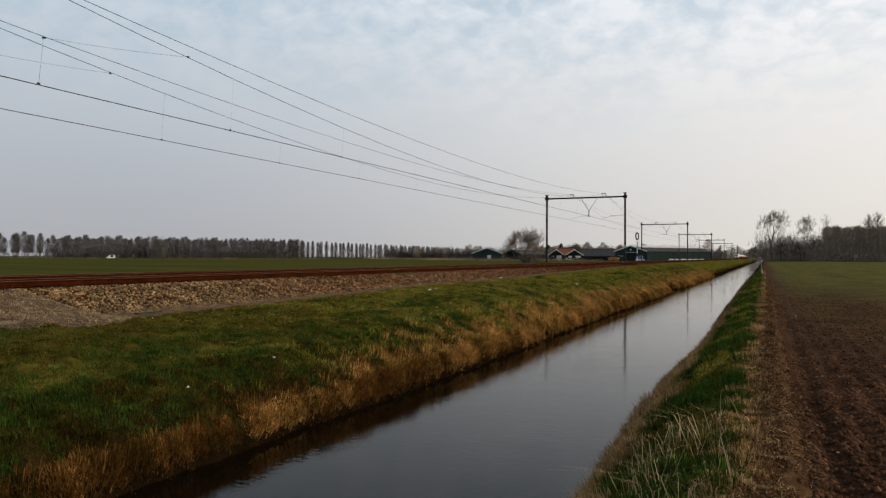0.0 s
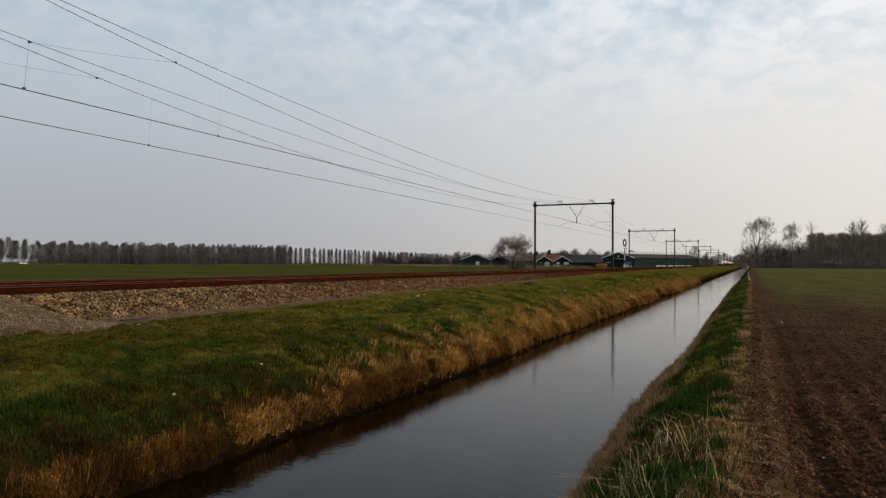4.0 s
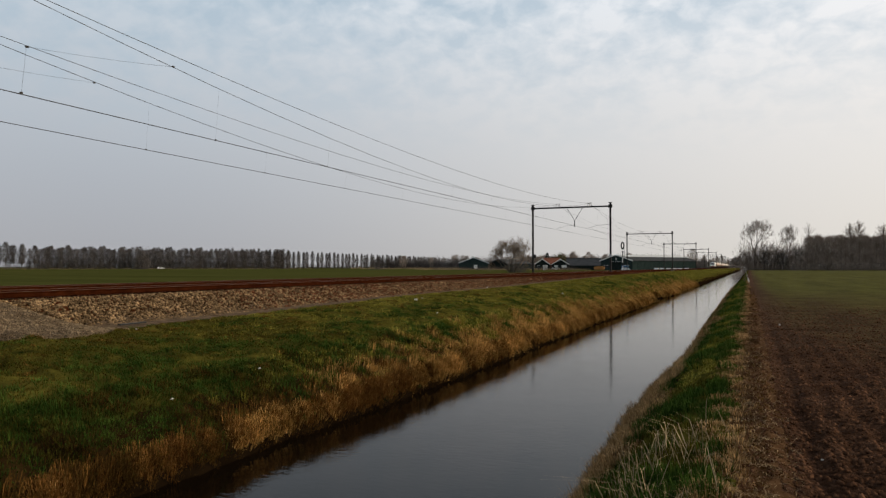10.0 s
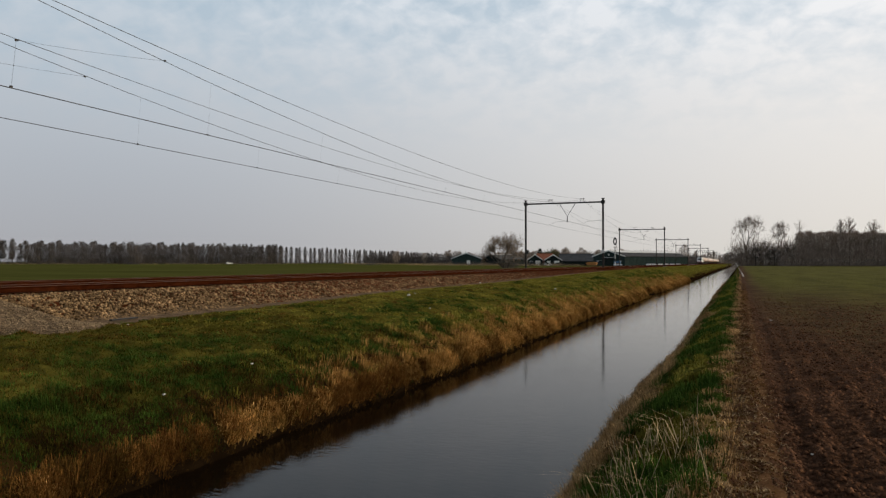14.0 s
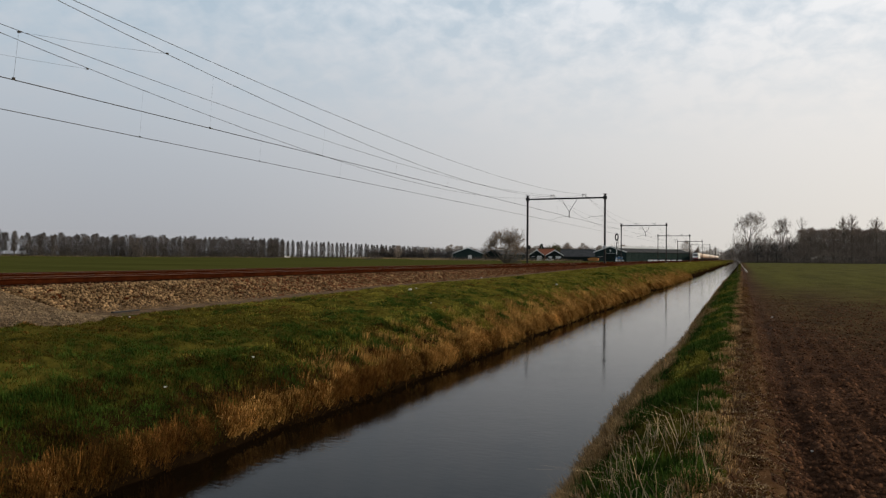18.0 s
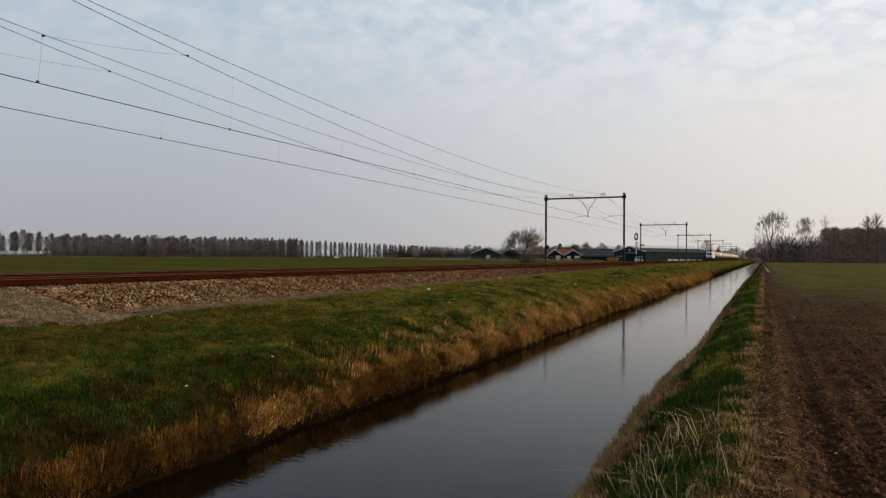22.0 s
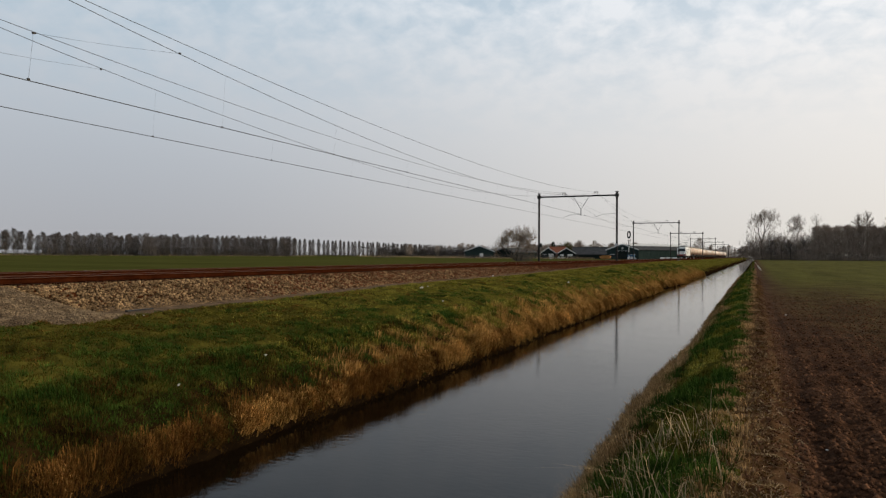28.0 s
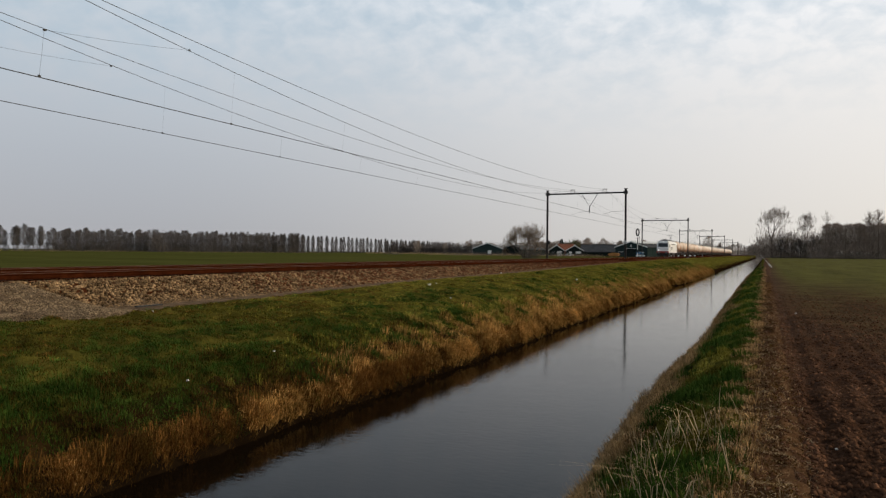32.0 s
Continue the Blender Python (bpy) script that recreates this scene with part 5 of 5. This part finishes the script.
def tussocks(name, label, seed, cx, cy, high, wide, per, width, mat, base=0.35, droop=0.5, drift=(0, 0)):
    """Tufts of grass: blades fan out from each tuft's middle and bend over at its rim."""
    if len(cx) == 0:
        return None
    r = np.random.default_rng(seed)
    cz = heights(cx, cy)
    slope = (heights(cx + 0.08, cy) - cz) / 0.08
    k = np.repeat(np.arange(len(cx)), per)
    n = len(k)
    a, q = r.uniform(0, math.tau, n), np.sqrt(r.uniform(0, 1, n))
    ray = np.stack([np.cos(a), np.sin(a), 0 * a], 1)
    root = ray * (q * wide[k] * base)[:, None]
    root[:, 2] = np.clip(slope[k], -1.5, 1.5) * root[:, 0] - 0.02
    root += np.stack([cx, cy, cz], 1)[k]
    h = high[k] * r.uniform(0.55, 1.1, n) * (1 - 0.25 * q)
    reach = wide[k] * (0.15 + 0.85 * q) * (1 - base) * r.uniform(0.6, 1.3, n)
    sway = np.array((*drift, 0.0))[None] * h[:, None] + np.stack([r.normal(0, 0.12, n), r.normal(0, 0.12, n), 0 * h], 1) * h[:, None]
    up_ = np.array((0, 0, 1.0))
    mid = root + ray * (reach * 0.4)[:, None] + up_ * (h * 0.64)[:, None] + sway * 0.4
    tip = root + ray * reach[:, None] + up_ * (h * (1 - droop * q * r.uniform(0.5, 1.2, n)))[:, None] + sway
    b = a + math.pi / 2 + r.normal(0, 0.7, n)
    side = np.stack([np.cos(b), np.sin(b), 0 * b], 1) * (width[k] * r.uniform(0.6, 1.4, n))[:, None]
    v = np.stack([root - side, root + side, mid - side * 0.75, mid + side * 0.75, tip], 1).reshape(-1, 3)
    f = (np.array([(0, 1, 3), (0, 3, 2), (2, 3, 4)])[None] + 5 * np.arange(n)[:, None, None]).reshape(-1, 3)
    return tagged(new(name, triangles(name, v, f, mat)), label, "grass", kind="stuff")


def scattered(r, n, x0, x1, y0, y1, power):
    return r.uniform(x0, x1, n), y0 + (y1 - y0) * r.random(n) ** power


r = np.random.default_rng(31)
# the verge: a short olive sward
x, y, k = clumpy(r, 165000, -14.5, -8.3, 3.5, 130, 1.75, 11, 0.08)
keep = x > np.interp(y, *zip(*SWARD)) + 0.05
x, y = x[keep], y[keep]
m = len(x) // 11 * 11
x, y = x[:m], y[:m]
size = np.where(y > 60, 3.2, np.where(y > 30, 1.9, 1.0))
at = np.stack([x, y, heights(x, y) - 0.01], 1)
whim = np.repeat(r.uniform(-0.22, 0.22, len(x) // 11), 11)
worn = np.repeat(patchy(x[::11], y[::11], 1.0, 14.0), 11) + whim > 0.18 + 0.25 * np.clip((y - 16) / 10, 0, 1)
blades("browned_grass", "patches of browned grass on the verge", 15, at[worn], r.uniform(0.03, 0.09, worn.sum()), 0.006 * size[worn], 1.4, "browned")
beyond = ~worn & (y + 20 * whim > 15)
short = ~worn & ~beyond
blades("verge_grass", "short olive green grass on the railway verge", 1, at[short], r.uniform(0.03, 0.09, short.sum()), 0.0055 * size[short], 1.3, "blade")
blades("verge_grass", "paler olive grass on the verge farther on", 23, at[beyond], r.uniform(0.03, 0.09, beyond.sum()), 0.0055 * size[beyond], 1.3, "olive")
x, y, k = clumpy(r, 60000, -14.4, -8.3, 3.4, 17, 1.2, 12, 0.09)
keep = x > np.interp(y, *zip(*SWARD)) - 0.02
x, y = x[keep], y[keep]
blades("verge_grass", "short thick grass on the nearer verge", 48, np.stack([x, y, heights(x, y) - 0.01], 1), r.uniform(0.02, 0.075, len(x)), np.full(len(x), 0.0046), 1.6, "blade", 1.2)
# darker lush tufts gather in a broken belt along the verge's crest
x, y = scattered(r, 14000, -14.4, -8.0, 3.4, 120, 1.8)
keep = x > np.interp(y, *zip(*SWARD)) - 0.05
x, y = x[keep], y[keep]
lush = patchy(x, y, 0.5, 3.0) + 0.5 * patchy(x, y, 1.4, 8.0) + 0.55 * np.exp(-((x + 10.0 + 0.4 * np.sin(y * 0.35)) / 1.15) ** 2) + r.uniform(-0.3, 0.3, len(x))
belt = lush > 0.22 + 0.40 * np.clip((y - 10) / 25, 0, 1)
size = np.interp(y, (8, 20, 50, 120), (1.0, 1.5, 2.4, 3.5))
tussocks("lush_tufts", "darker lush grass tufts on the verge", 2, x[belt], y[belt], r.uniform(0.07, 0.16, belt.sum()), r.uniform(0.15, 0.30, belt.sum()) * size[belt] ** 0.6,
         36, 0.0038 * size[belt], "lush", 0.6, 0.9)
mixed = ~belt & (r.random(len(x)) < 0.42)
some = mixed & (patchy(x, y, 1.3, 27.0) + r.uniform(-0.2, 0.2, len(x)) > 0.12) & (y < 40)
mixed = mixed & ~some
nigh = mixed & (y < 14 + r.normal(0, 2, len(x)))
mixed = mixed & ~nigh
tussocks("verge_tufts", "dull green tufts among the short grass", 49, x[nigh], y[nigh], r.uniform(0.05, 0.12, nigh.sum()), r.uniform(0.12, 0.24, nigh.sum()), 26, 0.0036 * size[nigh], "blade", 0.7, 0.9)
tussocks("verge_tufts", "olive tufts among the short grass", 41, x[mixed], y[mixed], r.uniform(0.06, 0.13, mixed.sum()), r.uniform(0.10, 0.20, mixed.sum()) * size[mixed] ** 0.6,
         20, 0.0038 * size[mixed], "olive", 0.7, 0.7)
tussocks("browned_tufts", "brown withered tufts among the short grass", 42, x[some], y[some], r.uniform(0.05, 0.12, some.sum()), r.uniform(0.10, 0.18, some.sum()) * size[some] ** 0.6,
         24, 0.0036 * size[some], "dry", 0.7, 0.9)
# farther on the verge is coarser
x, y, k = clumpy(r, 36000, -14.6, -7.8, 110, 420, 1.6, 8, 0.3)
blades("verge_grass", "olive grass on the verge farther on", 17, np.stack([x, y, np.repeat(heights(x[::8], y[::8]), 8) - 0.02], 1), r.uniform(0.08, 0.2, len(x)), np.full(len(x), 0.035), 1.0, "olive")
# the far bank: olive and lush tufts above, dry grass below, thicker and drier farther along
off = 1.75 * r.random(7200) ** 0.9
y = 3.4 + 112 * r.random(7200) ** 1.7
x = np.interp(y, YG, EL) - 0.10 - off
size = np.interp(y, (8, 18, 40, 110), (1.0, 1.4, 2.1, 3.2))
reach = np.interp(y, (7, 10, 13, 18, 60), (0.08, 0.16, 0.42, 0.74, 0.72))
tone = off / reach - 1.0 + 0.9 * patchy(x, y, 0.8, 9.0) + 0.5 * patchy(x, y, 2.2, 19.0) + r.normal(0, 0.75, len(x))
dry = tone < 0
dry = dry & (patchy(x, y, 1.7, 91.0) + r.uniform(-0.2, 0.2, len(x)) > -0.22)
gold = dry & (y > 13.0 + r.normal(0, 2.5, len(x)))
dry = dry & ~gold
rest = ~dry & ~gold
pick = patchy(x, y, 1.1, 77.0) + r.uniform(-0.45, 0.45, len(x))
brown = rest & (pick > 0.34) & (y < 20)
lush = rest & (pick < -0.12 + 0.12 * off - 0.15 * np.clip((y - 16) / 15, 0, 1))
bright = rest & ~brown & ~lush & (y > 12 + r.normal(0, 1.5, len(x)))
olive = rest & ~brown & ~lush & ~bright
tall = r.uniform(0.7, 1.35, len(x)) * (1.0 + 0.5 * patchy(x, y, 1.1, 41.0))
spread = r.uniform(0.14, 0.28, len(x)) * size ** 0.5
tussocks("dry_reed_grass", "dry golden straw grass on the far bank", 24, x[gold], y[gold], 0.27 * tall[gold], spread[gold], 38, 0.0034 * size[gold], "golden", 0.75, 0.35, (0.22, 0))
tussocks("dry_reed_grass", "dry straw-brown grass on the far bank", 3, x[dry], y[dry], 0.25 * tall[dry], spread[dry], 38, 0.0034 * size[dry], "dry", 0.75, 0.4, (0.22, 0))
tussocks("browned_grass", "browned winter grass on the far bank", 14, x[brown], y[brown], 0.16 * tall[brown], spread[brown], 30, 0.0034 * size[brown], "browned", 0.65, 0.9, (0.1, 0))
tussocks("bank_grass", "olive and brown grass on the bank", 4, x[olive], y[olive], 0.15 * tall[olive], spread[olive], 34, 0.0036 * size[olive], "dull", 0.65, 0.9)
tussocks("bank_grass", "paler olive grass on the bank farther on", 46, x[bright], y[bright], 0.17 * tall[bright], spread[bright], 34, 0.0036 * size[bright], "olive", 0.65, 0.7)
tussocks("lush_tufts", "dark green tufts on the far bank", 20, x[lush], y[lush], 0.15 * tall[lush], spread[lush], 34, 0.0036 * size[lush], "lush", 0.65, 0.9)
# a ragged curtain of dead grass stands along the water's edge in bunches, with dark clefts of earth between them
y = 3.4 + 112 * r.random(4300) ** 1.7
bunch = patchy(0 * y, y, 1.25, 61.0) + 0.6 * patchy(0 * y, y, 3.1, 66.0)
keep = bunch > -0.34 + r.uniform(-0.1, 0.1, len(y))
y, bunch = y[keep], bunch[keep]
gap = np.interp(bunch, (-0.34, -0.1, 0.4), (0.45, 0.85, 1.15)) * np.interp(y, (6, 9, 13), (0.45, 0.58, 0.92))
x = np.interp(y, YG, EL) - 0.055 - 0.16 * r.random(len(y)) ** 1.3
size = np.interp(y, (8, 18, 40, 110), (1.0, 1.35, 2.0, 3.0))
high = r.uniform(0.24, 0.44, len(y)) * gap
spread = r.uniform(0.10, 0.20, len(y)) * size ** 0.5
pale = patchy(x, y, 0.9, 63.0) + r.uniform(-0.55, 0.55, len(y)) > 0.9 - 1.13 * np.clip((y - 8) / 8, 0, 1)
tussocks("drooping_grass", "dry golden grass hanging over the water's edge", 19, x[pale], y[pale], high[pale], spread[pale], 46, 0.0033 * size[pale], "golden", 0.65, 0.6, (0.20, 0))
dark = ~pale & (y < 10.5) & (patchy(x, y, 2.2, 71.0) + r.uniform(-0.3, 0.3, len(y)) > 0.0)
tussocks("drooping_grass", "dark brown dead grass at the water's edge", 47, x[dark], y[dark], high[dark], spread[dark], 44, 0.0033 * size[dark], "browned", 0.65, 0.6, (0.20, 0))
pale = pale | dark
tussocks("drooping_grass", "rust-brown dead grass hanging over the water's edge", 43, x[~pale], y[~pale], high[~pale], spread[~pale], 46, 0.0033 * size[~pale], "dry", 0.65, 0.6, (0.20, 0))

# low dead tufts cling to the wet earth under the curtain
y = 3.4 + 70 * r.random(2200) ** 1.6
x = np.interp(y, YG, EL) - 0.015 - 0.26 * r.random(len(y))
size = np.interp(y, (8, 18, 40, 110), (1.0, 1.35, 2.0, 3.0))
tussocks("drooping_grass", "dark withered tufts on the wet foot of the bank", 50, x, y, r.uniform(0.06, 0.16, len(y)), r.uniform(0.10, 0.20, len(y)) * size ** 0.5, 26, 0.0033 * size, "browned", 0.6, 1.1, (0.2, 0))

# the near bank: tan grass at the water, lush tufts on the slope, browned grass at the crest
rise = 2.0 * r.random(4400)
y = 3.0 + 95 * r.random(4400) ** 1.9
x = np.interp(y, YG, ER) + 0.02 + rise
keep = x < -0.06
x, y, rise = x[keep], y[keep], rise[keep]
size = np.interp(y, (6, 20, 60), (1.0, 1.5, 2.4))
mix = 0.7 * patchy(x, y, 0.8, 21.0) + 0.5 * patchy(x, y, 1.9, 25.0) + r.uniform(-0.12, 0.12, len(x))
dry = rise < 0.68 + 0.6 * mix + 0.25 * np.exp(-((y - 13) / 4) ** 2)
green = ~dry & (mix < 0.02) & (x < -0.22)
crest = ~dry & ~green & (x > -0.45 + 0.2 * mix)
olive = ~dry & ~green & ~crest
tall = r.uniform(0.6, 1.5, len(x))
spread = r.uniform(0.10, 0.20, len(x)) * size ** 0.5
tussocks("dry_reed_grass", "dry brown grass along the near water's edge", 5, x[dry], y[dry], 0.20 * tall[dry], spread[dry], 42, 0.0030 * size[dry], "tan", 0.6, 0.6, (-0.30, 0))
tussocks("lush_tufts", "lush green grass on the near bank", 6, x[green], y[green], 0.19 * tall[green], spread[green] * 1.2, 46, 0.0032 * size[green], "lush", 0.55, 0.7, (-0.1, 0))
nigh = olive & (y < 11)
olive = olive & ~nigh
tussocks("bank_grass", "dull green grass on the near bank", 51, x[nigh], y[nigh], 0.14 * tall[nigh], spread[nigh], 36, 0.0032 * size[nigh], "blade", 0.55, 0.8, (-0.1, 0))
tussocks("bank_grass", "olive grass on the near bank", 7, x[olive], y[olive], 0.14 * tall[olive], spread[olive], 32, 0.0038 * size[olive], "olive", 0.55, 0.7, (-0.1, 0))
tussocks("browned_grass", "browned grass along the near bank's crest", 18, x[crest], y[crest], 0.11 * tall[crest], spread[crest], 36, 0.0030 * size[crest], "tan", 0.6, 0.8)
# long pale stalks lean out over the bank, and dead grass mats the strip beside the tilled earth
x, y, k = clumpy(r, 190, -1.0, -0.25, 4.3, 7.2, 1.1, 5, 0.12)
blades("pale_stalks", "long pale dead stalks leaning over the near bank", 8, np.stack([x, y, heights(x, y)], 1), r.uniform(0.18, 0.48, len(x)), np.full(len(x), 0.0036), 1.0, "straw", 1.6, drift=(-0.15, 0.1))
x, y = scattered(r, 900, -0.35, 0.16, 3.5, 45, 1.8)
size = np.interp(y, (6, 20, 60), (1.0, 1.5, 2.4))
tussocks("dead_grass_mat", "matted brown dead grass beside the tilled earth", 44, x, y, r.uniform(0.02, 0.07, len(x)), r.uniform(0.08, 0.18, len(x)), 24, 0.003 * size, "browned", 0.5, 0.9)
x, y, k = clumpy(r, 22000, -0.3, 0.32, 3.5, 60, 1.9, 4, 0.06)
blades("straw_litter", "flattened straw on the strip beside the tilled earth", 9, np.stack([x, y, heights(x, y) + 0.004], 1), r.uniform(0.008, 0.03, len(x)), np.full(len(x), 0.003), 2.6, "browned", 1.5)


def on_field(rng, n):
    y = 3.6 + 34 * rng.random(n) ** 2.1 * rng.uniform(0.7, 1.0, n)
    x = 0.3 + (1.0 + 0.55 * y) * rng.random(n)
    return np.stack([x, y, [ground_height(a, b) for a, b in zip(x, y)]], 1)


tagged(new("earth_clods", stones(46000, 5, on_field, (0.006, 0.036), "clod")), "crumbly brown clods on the tilled field", "clods", kind="stuff")


def on_lip(rng, n):
    y = 3.6 + 26 * rng.random(n) ** 1.7
    x = rng.normal(0.1, 0.16, n)
    return np.stack([x, y, [ground_height(a, b) for a, b in zip(x, y)]], 1)


tagged(new("earth_crumbs", stones(9000, 15, on_lip, (0.005, 0.02), "clod")), "dry earth crumbs on the strip beside the ditch", "crumbs", kind="stuff")
x, y, k = clumpy(r, 6000, -0.3, 0.3, 3.5, 30, 1.7, 3, 0.08)
blades("straw_litter", "pale straw bits strewn on the bare strip", 22, np.stack([x, y, heights(x, y) + 0.006], 1), r.uniform(0.010, 0.035, len(x)), np.full(len(x), 0.0028), 2.6, "straw", 1.5)
heap = Geo().spin([(1.5, 0.0), (1.2, 0.16), (0.7, 0.34), (0.3, 0.42), (0.05, 0.44)], 14)
heap.v = [(a + 0.1 * noise.noise((a * 3, b * 3, c)), b + 0.1 * noise.noise((a * 3, b * 3, c + 9)), c + 0.06 * noise.noise((a * 2, b * 2, 4))) for a, b, c in heap.v]
mound = tagged(new("ballast_heap", heap.mesh("ballast_heap", "ballast", smooth=True)), "low heap of rusty ballast at the portal's foot", "heap")
mound.location = (RIGHT + 0.4, PORTALS[1] - 0.6, 0.55)


# a fan of finer, paler gravel spilled down the shoulder
def fan_width(y):
    return min(2.75, 0.15 + max(0.0, 12.9 - y) * 1.7) + lerp(SWARD, y) + 14.51


def fan_height(x, y):
    share = (lerp(SWARD, y) + 0.06 - x) / fan_width(y)
    base = max(ground_height(x, y), shoulder(x, y) if x < -15.15 else -9)
    lift = 0.10 * min(1.0, share / 0.12) * min(1.0, (1 - share) / 0.15) * min(1, max(0.0, 12.9 - y) / 1.5) - 0.012
    return base + lift + 0.02 * noise.noise((x * 5, y * 5, 8)) * min(1.0, share * 8)


def on_fan(rng, n):
    y = 12.7 - 8.3 * rng.random(n) ** 1.2
    x = np.array([lerp(SWARD, b) + 0.06 - fan_width(b) * u for b, u in zip(y, rng.random(n))])
    return np.stack([x, y, [fan_height(a, b) + 0.004 for a, b in zip(x, y)]], 1)


fan = Geo()
fy = spaced([(2.0, 0.25), (12.85, 1)])
cols = 17
for y in fy:
    for i in range(cols):
        x = lerp(SWARD, y) + 0.06 - fan_width(y) * i / (cols - 1)
        fan.v.append((x, y, fan_height(x, y)))
for j in range(len(fy) - 1):
    for i in range(cols - 1):
        k = j * cols + i
        fan.f.append((k, k + cols, k + cols + 1, k + 1))
M["gravel"] = material("pale_fine_gravel", (0.046, 0.030, 0.017), (0.16, 0.115, 0.072), 4.0, 0.95, bump=0.8, fine=38, spec=0.15)
fan.m = [0] * len(fan.f)
tagged(new("gravel_fan", fan.mesh("gravel_fan", "gravel", smooth=True)), "fan of fine pale gravel spilled beside the track", "gravel", kind="stuff")
M["chip"] = material("pale_gravel_chip", (0.075, 0.050, 0.029), (0.27, 0.200, 0.125), 3.0, 0.95, bump=0.3, fine=40, vary=0.5, spec=0.15)
tagged(new("gravel_chips", stones(24000, 7, on_fan, (0.014, 0.034), "chip")), "pale gravel chips spilled beside the track", "gravel", kind="stuff")

# small things lying about
board = new("plank")
tagged(board, "dark weathered plank lying beside the ballast", "plank")
board.matrix_basis = pose(-14.6, 13.4, 0.12, 0, 0, 4)
part("board", Geo().box(-0.05, 0.05, -0.45, 0.45, 0, 0.035, bevel=0.008), "black", board)
for x, y, s in ((-12.75, 26.4, 0.09), (-12.7, 26.9, 0.06), (-10.1, 22.6, 0.035), (-8.3, 8.4, 0.03), (-8.5, 10.8, 0.03), (-13.6, 12.6, 0.03), (-9.9, 40, 0.07), (-14.9, 41, 0.06), (0.77, 21.7, 0.03), (0.56, 6.85, 0.014)):
    bit = new("litter")
    tagged(bit, "crumpled pale scrap lying on the ground", "litter", "scraps of litter")
    bit.matrix_basis = pose(x, y, ground_height(x, y) + 0.04, 0, 0, 57 * y)
    rr = random.Random(int(y * 10))
    bm = bmesh.new()
    bmesh.ops.create_icosphere(bm, subdivisions=2, radius=s)
    for q in bm.verts:
        q.co = Vector((q.co.x * rr.uniform(0.7, 1.3), q.co.y * rr.uniform(0.5, 1.0), q.co.z * rr.uniform(0.3, 0.6)))
    me = bpy.data.meshes.new("scrap")
    bm.to_mesh(me)
    bm.free()
    me.materials.append(M["tankwhite"])
    part("scrap", me, "white", bit)


def motions():
    # the train draws nearer on the farther track
    front = [(0, 668), (6, 576), (12, 486), (17, 412), (20, 372), (23, 331), (25, 299), (28, 250), (30, 214), (32, 179.5)]
    for thing, back in train:
        walk(thing, [(t, pose(FAR, y + back, RAIL)) for t, y in front])
    # two vehicles on the far road
    walk(leaving, [(t, pose(x, y, 0, 0, 0, -119)) for t, x, y in ((0, -403.7, 337.9), (1, -412.3, 322.1), (2, -420.7, 307), (3, -428.8, 292.2), (8, -472, 213), (32, -680, -167))])
    walk(coming, [(t, pose(x, y, 0, 0, 0, 61)) for t, x, y in ((0, -452, 250), (5.5, -413.7, 319.6), (6.5, -406.6, 332.5), (8, -394.5, 354.5), (12, -371.8, 396), (14, -356, 425), (16, -343, 452), (32, -395, 700))])
    # the wind lifts the streamer
    walk(streamer, [(t, pose(-0.42, 75.95, 1.54, 0, -a, 0)) for t, a in ((0, 6.6), (3, 8.6), (8, 13), (13, 25), (17, 36), (20, 36), (25, 34), (32, 40))])


motions()
